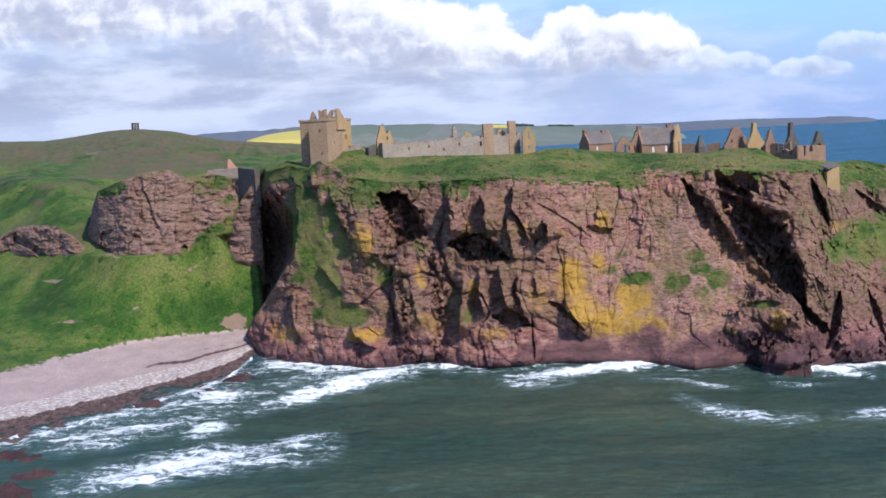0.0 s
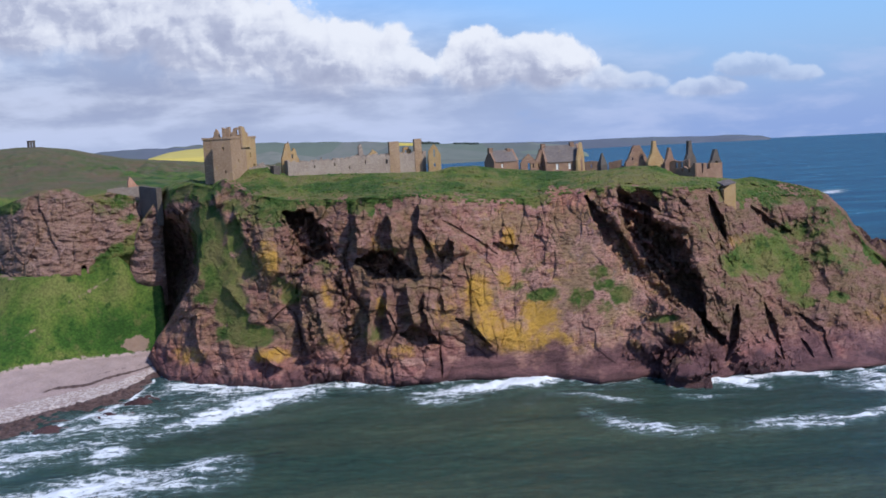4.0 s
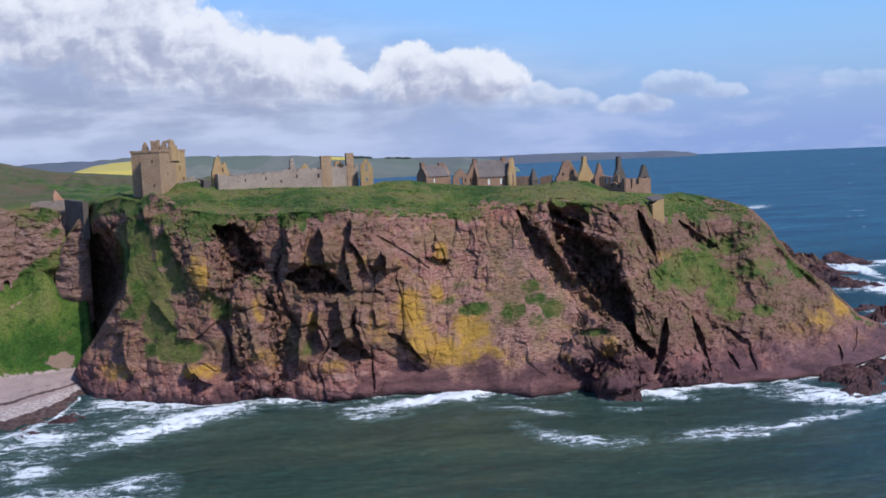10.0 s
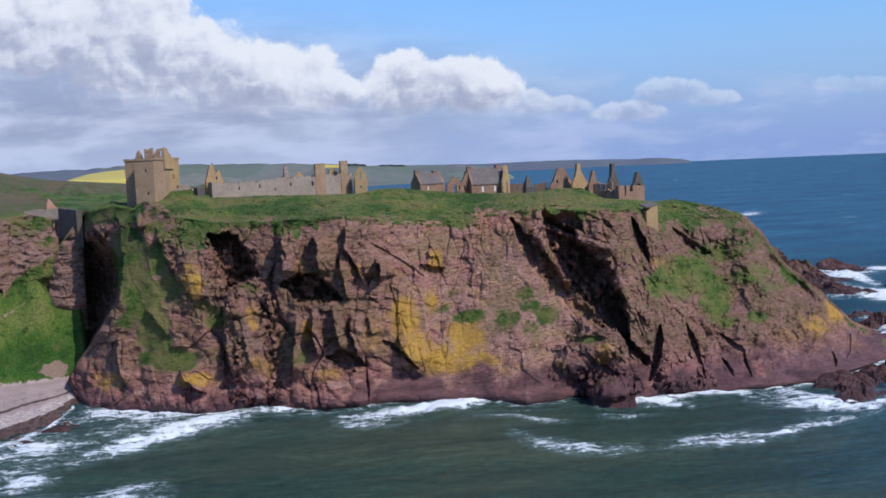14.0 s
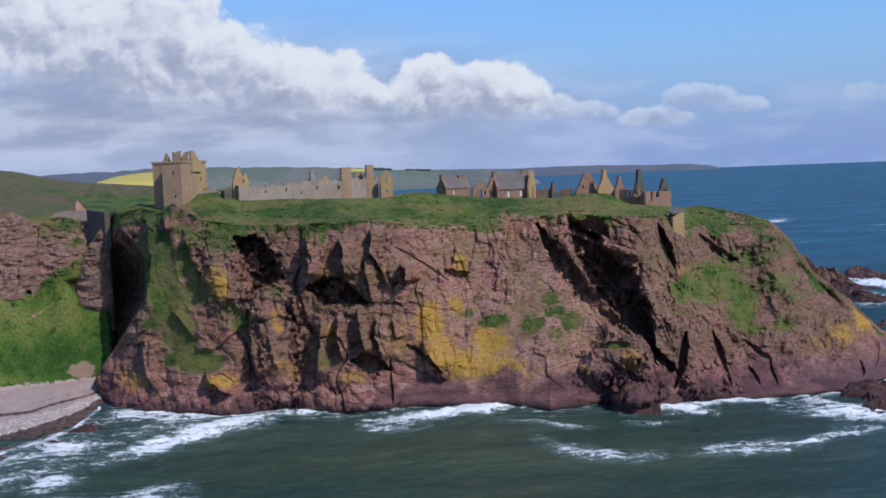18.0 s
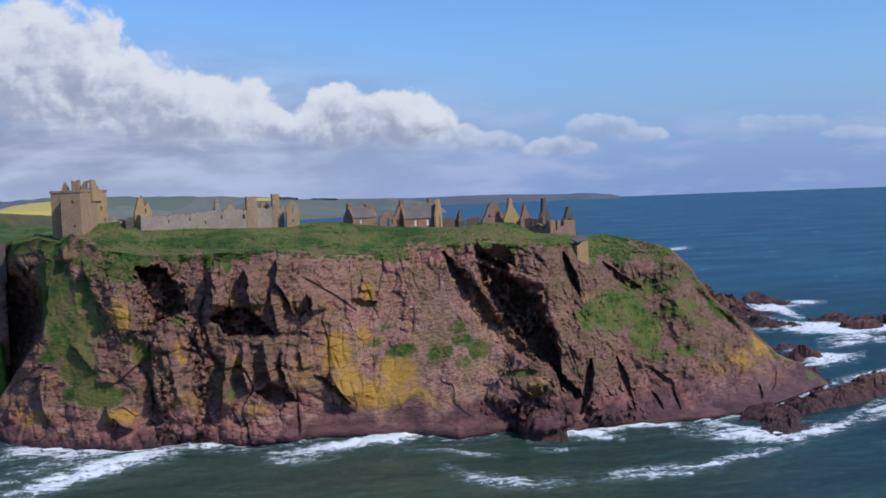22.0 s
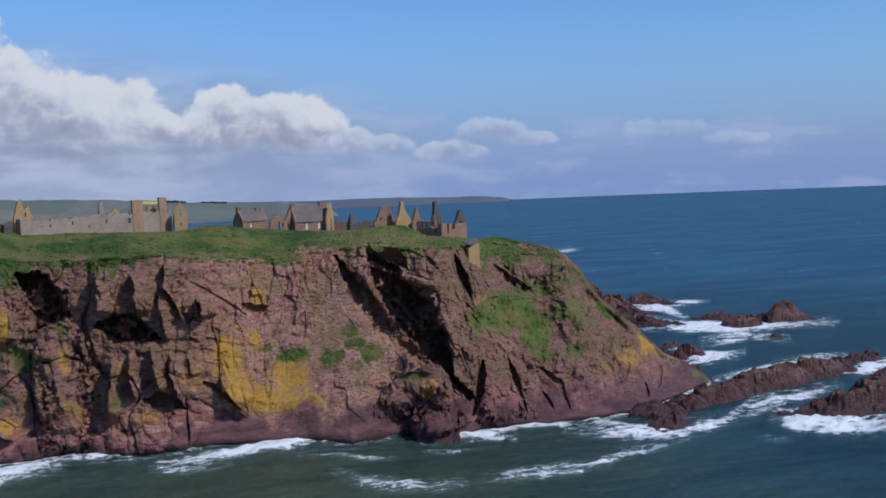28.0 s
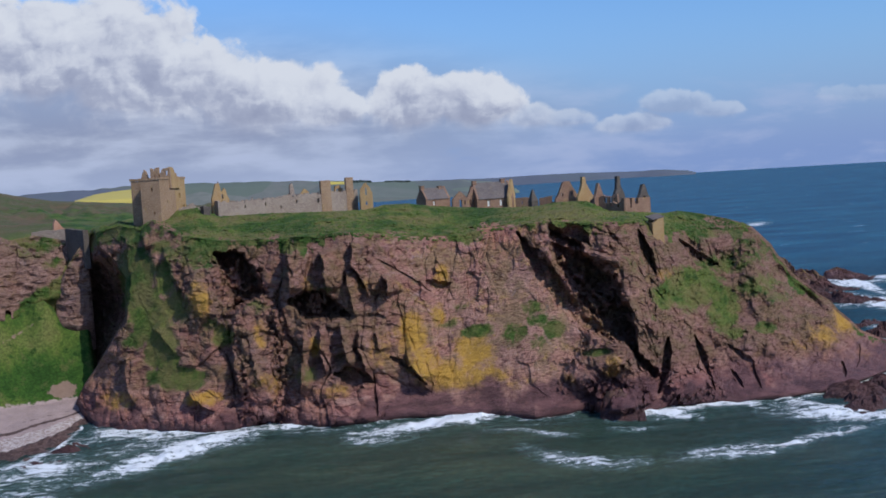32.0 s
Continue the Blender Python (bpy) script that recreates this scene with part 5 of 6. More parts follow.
def thing(name, place, label, category, group="", turn=0.0):
    ob = new(name)
    ob.matrix_world = pose(*place, 0, 0, turn)
    ob.empty_display_size = 0.5
    return tagged(ob, label, category, group)


def spot(bearing, y):
    return at(*bearing, y)


def front(bearing_a, ya, bearing_b, yb):
    """The two ends of a wall on the ground, and its mean base height."""
    a, b = at(*bearing_a, ya), at(*bearing_b, yb)
    return (a.x, a.y), (b.x, b.y), min(a.z, b.z)


def rel(parent, xy):
    return (xy[0] - parent.location.x, xy[1] - parent.location.y)


def ruin(name, label, category, bearing_a, ya, bearing_b, yb, profile, thick, material, holes=(), ragged=0.25, seed=1, part_name="wall", group="", side=0.0, sink=2.5):
    """A free-standing piece of wall; side gives it a return wall that runs back by so many metres."""
    a, b, base = front(bearing_a, ya, bearing_b, yb)
    t = thing(name, (a[0], a[1], base), label, category, group)
    a2, b2 = (0, 0), (b[0] - a[0], b[1] - a[1])
    masonry(part_name, a2, b2, 0, profile, thick, material, t, holes, ragged, seed, sink=sink)
    if side:
        along = Vector((b2[0], b2[1], 0)).normalized()
        back = Vector((-along.y, along.x, 0))
        top = profile[-1][1] if side > 0 else profile[0][1]
        s = Vector((*b2, 0)) - along * thick if side > 0 else Vector((0, 0, 0))
        e = s + back * abs(side)
        s = s + back * thick
        # runs back from the front wall; its own thickness lies along it
        masonry("side_wall", (s.x, s.y), (e.x, e.y), 0, [(0, top), (1, top * 0.7)], -thick, material, t, (), ragged, seed + 7)
    return t


def house(name, label, bearing_a, ya, bearing_b, yb, wall_h, ridge_h, deep, wall_mat, roof_mat, windows=(), chimneys=(), group=""):
    """A gabled house with its long side to the sea: walls, two gables, two roof slopes, windows and chimneys."""
    a, b, base = front(bearing_a, ya, bearing_b, yb)
    t = thing(name, (a[0], a[1], base), label, "house", group, math.degrees(math.atan2(b[1] - a[1], b[0] - a[0])))
    L = math.hypot(b[0] - a[0], b[1] - a[1])
    masonry("front_wall", (0.7, 0), (L - 0.7, 0), 0, [(0, wall_h), (1, wall_h)], 0.7, wall_mat, t, [((c - w / 2 - 0.7) / (L - 1.4), (c + w / 2 - 0.7) / (L - 1.4), z0, z1) for c, w, z0, z1 in windows])
    masonry("back_wall", (0.7, deep - 0.7), (L - 0.7, deep - 0.7), 0, [(0, wall_h), (1, wall_h)], 0.7, wall_mat, t)
    for s in (0.7, L):
        masonry("gable", (s, 0), (s, deep), 0, [(0, wall_h + 0.3), (0.5, ridge_h + 0.5), (1, wall_h + 0.3)], 0.7, wall_mat, t)
    for sign in (0, 1):
        bm = bmesh.new()
        y0, y1 = (-0.25, deep / 2) if sign == 0 else (deep + 0.25, deep / 2)
        pts = [(0.72, y0, wall_h - 0.1), (L - 0.72, y0, wall_h - 0.1), (L - 0.72, y1, ridge_h), (0.72, y1, ridge_h)]
        low = [bm.verts.new(p) for p in pts]
        high = [bm.verts.new((x, y, z + 0.22)) for x, y, z in pts]
        bm.faces.new(low[::-1]), bm.faces.new(high)
        for n in range(4):
            bm.faces.new((low[n], low[(n + 1) % 4], high[(n + 1) % 4], high[n]))
        part("roof_slope", bm, roof_mat, t, "weathered grey stone-slate roof slope")
    for c, w, z0, z1 in windows:
        bm = bmesh.new()
        box(bm, c - w / 2, 0.25, z0, c + w / 2, 0.32, z1)
        part("window", bm, PALE_PAINT, t, "pale window")
    for s, h in chimneys:
        bm = bmesh.new()
        box(bm, s - 0.7, deep / 2 - 0.6, ridge_h - 0.6, s + 0.7, deep / 2 + 0.6, ridge_h + h)
        box(bm, s - 0.8, deep / 2 - 0.7, ridge_h + h, s + 0.8, deep / 2 + 0.7, ridge_h + h + 0.2)
        part("chimney", bm, wall_mat, t)
    return t


def paint(name, colour, rough=0.7):
    m, g = material(name)
    finish(g, g.mix(g.noise(g.place(), 1.5, 4, 0.6), colour, tuple(c * 0.8 for c in colour)), rough)
    return m


PALE_PAINT = paint("pale_window", (0.72, 0.70, 0.66))


def make_keep():
    """The tower house: a main block and a wing set back, on an L plan, with broken cap houses on top."""
    corner = spot((-95.2, -18.9), 296)
    t = thing("keep_tower", tuple(corner), "tall ruined brown stone tower house on the cliff edge", "castle tower", turn=-18)
    H, w, d, s = 8.7, 5.4, 18.0, 4.4
    stone = dict(sink=6.0)
    # main block: the front faces -y, the long lit side +x
    masonry("front_wall", (-w, 0), (0, 0), 0, [(0, H), (1, H)], 1.4, TOWER_STONE, t, [(0.55, 0.63, 5.6, 6.6), (0.60, 0.68, -0.6, 0.2)], **stone)
    masonry("side_wall", (0, 1.4), (0, d * 0.58), 0, [(0, H + 0.1), (1, H + 0.1)], 1.4, TOWER_STONE, t, [(0.35, 0.41, 2.2, 3.2)], **stone)
    # sunlit part of the side: the light is in the golden colour
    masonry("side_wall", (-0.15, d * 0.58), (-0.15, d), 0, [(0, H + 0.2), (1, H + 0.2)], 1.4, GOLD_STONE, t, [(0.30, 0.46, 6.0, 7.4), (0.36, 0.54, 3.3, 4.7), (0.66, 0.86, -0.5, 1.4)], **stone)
    masonry("back_wall", (-w, d - 1.4), (-1.6, d - 1.4), 0, [(0, H), (1, H)], 1.4, TOWER_STONE, t, **stone)
    masonry("west_wall", (-w + 1.4, 1.4), (-w + 1.4, d - 1.4), 0, [(0, H), (1, H)], 1.4, TOWER_STONE, t, **stone)
    # wing
    masonry("wing_front", (-w - 4.7, s), (-w, s), 0, [(0, H), (1, H)], 1.2, TOWER_STONE, t, [(0.70, 0.88, 1.6, 4.4)], **stone)
    masonry("wing_side", (-w - 3.5, s + 1.2), (-w - 3.5, 11.0), 0, [(0, H), (1, H)], 1.2, TOWER_STONE, t, **stone)
    masonry("wing_back", (-w - 4.7, 11.0), (-w, 11.0), 0, [(0, H), (1, H)], 1.2, TOWER_STONE, t, **stone)
    for name, x0, y0, x1, y1 in (("floor_slab", -w + 1.4, 1.4, -1.6, d - 1.4), ("wing_floor_slab", -w - 3.5, s + 1.2, -w, 11.0)):
        bm = bmesh.new()
        box(bm, x0 + 0.01, y0 + 0.01, H - 1.0, x1 - 0.01, y1 - 0.01, H - 0.6)
        part(name, bm, WALL_STONE, t)
    # worn wall-head course
    for n, (a, b, thick) in enumerate((((-w - 0.2, -0.2), (0.2, -0.2), 0.9), ((0.2, 0.75), (0.2, d * 0.58), 0.9), ((0.05, d * 0.58), (0.05, d + 0.2), 0.9), ((-w - 4.9, s - 0.2), (-w - 0.25, s - 0.2), 0.9))):
        masonry("wall_head", a, b, H + 0.2, [(0, 0.42), (1, 0.38)], thick, TOWER_STONE, t, (), 0.12, 90 + n, sink=0.18)
    # broken cap houses
    masonry("cap_gable", (-w - 2.9, 7.0), (-w - 0.7, 7.0), H, [(0, 0.3), (0.3, 2.2), (0.5, 3.0), (0.68, 2.8), (1, 0.4)], 0.8, TOWER_STONE, t, (), 0.25, 8, step=0.35)
    masonry("chimney_stack", (-w + 0.4, 6.2), (-w + 1.4, 6.2), H, [(0, 3.3), (0.5, 3.1), (0.6, 2.8), (1, 2.8)], 1.2, TOWER_STONE, t, (), 0.15, 9)
    masonry("chimney_stack", (-w + 1.5, 6.4), (-w + 2.5, 6.4), H, [(0, 3.2), (1, 3.4)], 1.2, TOWER_STONE, t, (), 0.1, 10)
    masonry("cap_house_front", (-w + 2.9, 6.6), (0.4, 6.6), H, [(0, 1.7), (0.12, 2.0), (0.28, 2.8), (0.4, 3.1), (1, 3.2)], 0.9, TOWER_STONE, t, [(0.52, 0.78, 1.1, 2.4)], 0.2, 11, step=0.4)
    # golden side against a brown front puts the sun into the colour
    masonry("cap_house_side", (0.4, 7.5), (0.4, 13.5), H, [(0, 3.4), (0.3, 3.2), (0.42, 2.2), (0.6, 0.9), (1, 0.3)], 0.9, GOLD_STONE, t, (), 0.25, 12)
    masonry("cap_house_back", (-w + 2.4, 13.0), (-0.6, 13.0), H, [(0, 1.0), (0.5, 2.0), (1, 1.6)], 0.9, TOWER_STONE, t, (), 0.3, 13)


make_keep()

# low rubble beside the keep
ruin("low_wall", "low broken stone wall on the turf", "wall", (-79.7, -19.1), 305, (-55.9, -20.3), 305, [(0, 1.2), (0.3, 1.6), (0.55, 2.6), (0.7, 1.2), (1, 1.5)], 0.8, WALL_STONE, (), 0.4, 21)
ruin("store_hut", "small dark ruined store", "ruin", (-57.6, -21.2), 300, (-51.9, -21.5), 301, [(0, 1.6), (1, 1.4)], 2.0, DARK_STONE, (), 0.15, 22)


def make_stables():
    """The long ruined range along the cliff edge, from its tall west gable to the two stair towers and the golden east gable."""
    a, b = spot((-44.5, -28.2), 304), spot((78.9, -28.3), 316)
    t = thing("ruined_range", tuple(a), "long roofless grey stone range with a ragged wall top", "ruin", turn=math.degrees(math.atan2(b.y - a.y, b.x - a.x)))
    L = math.hypot(b.x - a.x, b.y - a.y)
    fall = (b.z - a.z) / L
    f = lambda px: (px - 531) / (766 - 531)
    top = [(f(531), 4.9), (f(553), 4.7), (f(560), 4.6), (f(575), 4.4), (f(590), 5.0), (f(600), 4.6), (f(620), 4.8), (f(640), 5.0), (f(660), 5.1), (f(676), 5.2), (f(700), 5.3), (f(766), 5.5)]
    masonry("long_wall", (0, 0), (L, 0), 0, top, 1.1, WALL_STONE, t, [(f(609), f(612), 2.6, 3.6), (f(662), f(666), 2.7, 3.7), (f(701), f(705), 2.4, 3.7), (f(636), f(638), 1.6, 2.3), (f(575), f(577), 2.4, 3.2)], 0.6, 31)
    masonry("back_wall", (0, 7.0), (L, 7.0), 0, [(0, 3.6), (0.2, 4.6), (0.4, 3.8), (0.55, 5.4), (0.7, 4.9), (1, 5.0)], 1.0, WALL_STONE, t, (), 0.8, 32)
    masonry("west_wall", (0.0, 7.0), (0.0, 1.1), 0, [(0, 4.8), (1, 4.9)], 1.0, WALL_STONE, t, (), 0.2, 33)
    g = lambda px: (px - 531) / (766 - 531) * L
    masonry("west_gable", (g(522) + 0.9, 3.4), (g(556), 3.4), 0, [(0, 5.6), (0.10, 7.0), (0.25, 9.2), (0.42, 9.9), (0.50, 9.0), (0.55, 7.6), (0.72, 8.4), (0.88, 7.2), (1, 5.2)], 1.2, GOLD_STONE, t,
            [(0.56, 0.66, 5.4, 6.6)], 0.75, 34, "lichened broken gable", 0.4)
    masonry("chimney_stump", (g(664), 5.0), (g(672), 5.0), 0, [(0, 7.8), (0.4, 8.6), (0.7, 8.2), (1, 6.2)], 0.9, WALL_STONE, t, (), 0.2, 35, step=0.35)
    masonry("inner_gable", (g(684), 6.0), (g(700), 6.0), 0, [(0, 5.2), (0.5, 6.6), (1, 5.6)], 0.9, GOLD_STONE, t, (), 0.3, 36)
    for x0, x1, h, seed in ((709, 727, 8.7, 37), (755, 768, 9.2, 38)):
        masonry("stair_tower_front", (g(x0), -0.15), (g(x1), -0.15), 0, [(0, h), (0.9, h), (1, h - 0.2)], 1.2, TOWER_STONE, t, (), 0.1, seed)
        # sun side of the stair tower, its light painted as golden stone
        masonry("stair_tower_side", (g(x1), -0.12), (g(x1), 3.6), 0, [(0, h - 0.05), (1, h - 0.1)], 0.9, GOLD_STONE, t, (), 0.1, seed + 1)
    masonry("link_wall", (g(727), 2.6), (g(755), 2.6), 0, [(0, 6.6), (0.2, 5.6), (0.45, 5.3), (0.5, 6.9), (0.85, 7.0), (0.9, 5.6), (1, 6.2)], 0.9, GOLD_STONE, t, [(0.55, 0.75, 5.3, 6.1)], 0.25, 39, step=0.4)
    masonry("link_wall", (g(768), 0.2), (g(776), 0.2), 0, [(0, 4.2), (0.4, 5.4), (1, 5.6)], 0.9, WALL_STONE, t, (), 0.3, 40)


make_stables()

# the golden east gable, turned to the sun, with a slit window
gable = thing("chapel_gable", tuple(spot((86.0, -28.4), 313)), "golden lichened stone gable with a tall slit window", "ruin", turn=-2)
masonry("gable_wall", (0, 0), (3.6, 0), 0, [(0, 5.6), (0.12, 6.3), (0.38, 7.6), (0.5, 7.7), (0.75, 6.6), (1, 4.6)], 1.0, GOLD_STONE, gable, [(0.42, 0.56, 4.0, 6.2), (0.42, 0.56, 1.2, 2.2)], 0.12, 45, step=0.3)
masonry("side_wall", (1.0, 1.0), (1.0, 7.0), 0, [(0, 5.0), (1, 3.5)], 1.0, WALL_STONE, gable, (), 0.4, 46)

# ---- the palace buildings behind the green ----
house("slated_house", "small stone house with a grey slate roof", (147.7, -30.8), 352, (170.8, -31.9), 356, 3.0, 6.6, 6.0, RED_STONE, SLATE, [(3.2, 0.7, 1.0, 2.4)], [(0.5, 0.9), (7.6, 0.5)], "palace houses")
ruin("ruined_gable", "roofless reddish stone gable with an open doorway", "ruin", (173.0, -32.1), 350, (189.1, -32.9), 351, [(0, 2.6), (0.2, 4.0), (0.48, 5.4), (0.8, 3.6), (1, 2.4)], 0.9, RED_STONE, [(0.42, 0.58, 0.0, 2.4), (0.7, 0.78, 0.8, 2.2)], 0.15, 51, "gable_wall", "palace gables", 5)
ruin("ruined_gable", "broken narrow gable against the hall", "ruin", (187.5, -32.8), 352, (197.2, -33.3), 353, [(0, 3.2), (0.25, 5.0), (0.45, 7.0), (0.6, 6.6), (0.8, 6.9), (1, 5.0)], 0.9, RED_STONE, [(0.2, 0.32, 0.8, 2.4), (0.55, 0.65, 0.8, 2.4)], 0.2, 52, "gable_wall", "palace gables")
house("slated_hall", "long stone hall with a grey slate roof", (196.7, -33.3), 350, (232.5, -35.1), 352, 3.0, 8.3, 8.0, RED_STONE, SLATE, [(4.1, 0.9, 0.5, 2.5), (8.5, 0.9, 0.5, 2.5)], [(0.7, 0.7), (10.9, 0.9)], "palace houses")
# golden sheet over the hall's red gable, coloured as if sunlit
masonry("lit_gable", *[(spot(b, y).x, spot(b, y).y) for b, y in (((227.6, -34.3), 349.5), ((234.1, -34.7), 355))], spot((227.6, -34.3), 349.5).z, [(0, 3.2), (0.5, 8.8), (0.7, 8.6), (1, 3.4)], 0.6, GOLD_STONE)
tagged(bpy.data.objects["lit_gable"], "lichened end gable of the slated hall, gold as in sunlight", "ruin")
ruin("curtain_wall", "low stone wall joining the palace buildings", "wall", (234.1, -35.7), 348, (249.4, -36.5), 346, [(0, 2.9), (0.5, 3.1), (1, 2.8)], 0.9, RED_STONE, [(0.4, 0.46, 0.9, 2.0)], 0.15, 53)


def make_spire(name, label, bearing_a, ya, bearing_b, height, material, wall_h=0.0, turn=15):
    """A small square stone building with a steep pointed stone roof."""
    a, b = spot(bearing_a, ya), spot(bearing_b, ya)
    w = (b - a).length
    t = thing(name, tuple(a), label, "ruin", "pointed gables", turn)
    bm = bmesh.new()
    box(bm, 0, 0, -2, w, w, wall_h + 0.8)
    part("base", bm, material, t)
    bm = bmesh.new()
    box(bm, -0.15, -0.15, wall_h + 0.8, w + 0.15, w + 0.15, wall_h + 1.05)
    box(bm, 0, 0, wall_h + 1.05, w, w, height, 0.86)
    part("spire_roof", bm, material, t)
    return t


make_spire("pointed_hut", "small dark pyramid-roofed stone hut", (249.9, -37.1), 338, (257.0, -37.5), 5.6, DARK_STONE, 0.8)
ruin("curtain_wall", "low stone wall in front of the palace ruins", "wall", (257.5, -36.9), 345, (277.3, -36.4), 342, [(0, 2.6), (0.3, 2.9), (0.5, 3.2), (1, 2.8)], 0.9, RED_STONE, [(0.62, 0.82, 1.2, 3.0)], 0.2, 54)
ruin("palace_gable", "wide stepped reddish stone gable with two small windows", "ruin", (274.0, -36.2), 340, (297.1, -36.3), 342, [(0, 1.8), (0.12, 3.0), (0.3, 6.4), (0.38, 7.4), (0.62, 7.4), (0.78, 5.0), (1, 2.0)], 1.0, RED_STONE, [(0.26, 0.33, 2.6, 3.5), (0.66, 0.73, 2.9, 3.8)], 0.15, 55, "gable_wall", "palace gables", 6)
ruin("palace_gable", "golden stone gable with a tall chimney", "ruin", (296.0, -35.7), 336, (312.5, -36.5), 339, [(0, 1.8), (0.2, 4.2), (0.30, 6.3), (0.33, 8.6), (0.5, 8.6), (0.54, 6.4), (0.75, 4.0), (1, 1.6)], 1.0, GOLD_STONE, (), 0.12, 56, "gable_wall", "palace gables", 4)
ruin("palace_gable", "sharp pointed stone gable above the curtain wall", "ruin", (312.6, -34.9), 330, (322.5, -35.4), 332, [(0, 1.0), (0.18, 2.2), (0.45, 5.6), (0.55, 5.6), (0.85, 2.4), (1, 1.0)], 1.0, RED_STONE, (), 0.1, 57, "gable_wall", "palace gables", 3)
ruin("broken_wall", "broken stone wall with dark gaps", "wall", (308.1, -36.9), 333, (335.7, -41.5), 326, [(0, 2.2), (0.3, 2.6), (0.5, 3.4), (0.75, 3.0), (1, 3.6)], 1.0, RED_STONE, [(0.52, 0.60, 0.9, 2.6), (0.70, 0.78, 0.8, 2.8), (0.88, 0.95, 0.4, 2.6), (0.12, 0.2, 1.0, 2.0)], 0.4, 58)
ruin("palace_chimney", "tall stone chimney rising from a pointed gable", "ruin", (332.5, -36.0), 328, (343.5, -36.5), 330, [(0, 1.0), (0.14, 2.6), (0.28, 3.8), (0.34, 7.8), (0.58, 7.8), (0.66, 4.4), (0.9, 2.6), (1, 1.2)], 1.1, DARK_STONE, (), 0.08, 59, "gable_wall", "palace gables", 3)
ruin("curtain_wall", "tall stone curtain wall at the cliff end", "wall", (322.3, -45.1), 318, (343.2, -49.5), 312, [(0, 2.8), (0.4, 3.6), (0.55, 3.0), (1, 4.6)], 1.0, RED_STONE, [(0.3, 0.4, 2.0, 3.2), (0.62, 0.7, 1.8, 3.0)], 0.35, 60)
ruin("curtain_wall", "tall stone curtain wall at the cliff end", "wall", (342.1, -49.4), 312, (368.9, -48.6), 318, [(0, 4.6), (0.22, 4.6), (0.24, 1.5), (0.28, 1.5), (0.30, 4.5), (0.55, 4.3), (1, 4.2)], 1.0, RED_STONE, [(0.42, 0.54, 2.6, 4.2)], 0.12, 61, side=6)
ruin("palace_gable", "small pointed stone gable at the wall's end", "ruin", (357.5, -36.1), 320, (368.6, -36.7), 322, [(0, 0.6), (0.15, 1.4), (0.42, 4.6), (0.58, 4.7), (0.88, 1.2), (1, 0.6)], 1.2, DARK_STONE, [(0.4, 0.6, -1.2, 1.0)], 0.08, 62, "gable_wall", "palace gables", 3)


def make_lookout():
    """The little stone building that stands on the cliff face."""
    a = spot((370.0, -75.3), 263)
    t = thing("lookout_hut", tuple(a), "small square stone lookout with a sloping roof on the cliff edge", "hut", turn=6)
    h = 5.0
    masonry("front_wall", (0, 0), (3.2, 0), 0, [(0, 3.6), (0.6, h), (1, h)], 0.6, GOLD_STONE, t, (), 0.1, 71)
    masonry("side_wall", (3.2, 0.6), (3.2, 4.0), 0, [(0, h), (1, h)], 0.6, GOLD_STONE, t)
    masonry("back_wall", (0, 3.4), (2.6, 3.4), 0, [(0, 3.6), (0.6, h), (1, h)], 0.6, GOLD_STONE, t)
    masonry("west_wall", (0.6, 0.6), (0.6, 3.4), 0, [(0, 3.7), (1, 3.7)], 0.6, GOLD_STONE, t)
    bm = bmesh.new()
    pts = [(-0.1, -0.1, h - 0.5), (3.3, -0.1, h + 0.05), (3.3, 3.9, h + 0.7), (-0.1, 3.9, h + 0.15)]
    low = [bm.verts.new(p) for p in pts]
    high = [bm.verts.new((x, y, z + 0.3)) for x, y, z in pts]
    bm.faces.new(low[::-1]), bm.faces.new(high)
    for n in range(4):
        bm.faces.new((low[n], low[(n + 1) % 4], high[(n + 1) % 4], high[n]))
    part("roof", bm, SLATE, t, "sloping stone-slab roof")


make_lookout()

# ---- the gatehouse across the gully ----
ruin("gate_wall", "pale grey stone curtain wall closing the gully", "wall", (-209.0, -30.5), 331, (-178.7, -39.5), 329, [(0, 3.2), (0.3, 3.5), (0.6, 3.5), (1, 3.6)], 1.4, WALL_STONE, (), 0.15, 81, sink=3.5)
# dark stone, chosen so its colour also holds this wall's shade
ruin("gate_tower", "shaded stone wall of the gatehouse", "wall", (-180.3, -54.1), 326, (-165.0, -54.9), 315, [(0, 8.4), (1, 8.0)], 1.6, DARK_STONE, (), 0.15, 82, sink=3)
ruin("gate_gable", "small red-tiled broken gable behind the gate wall", "ruin", (-189.5, -29.4), 340, (-178.5, -30.0), 342, [(0, 2.0), (0.15, 3.6), (0.3, 3.2), (0.7, 1.0), (1, 0.4)], 1.0, stone_material("red_tile", (0.40, 0.20, 0.13), (0.46, 0.26, 0.18), (0.5, 0.32, 0.24), 0.1), (), 0.1, 83)


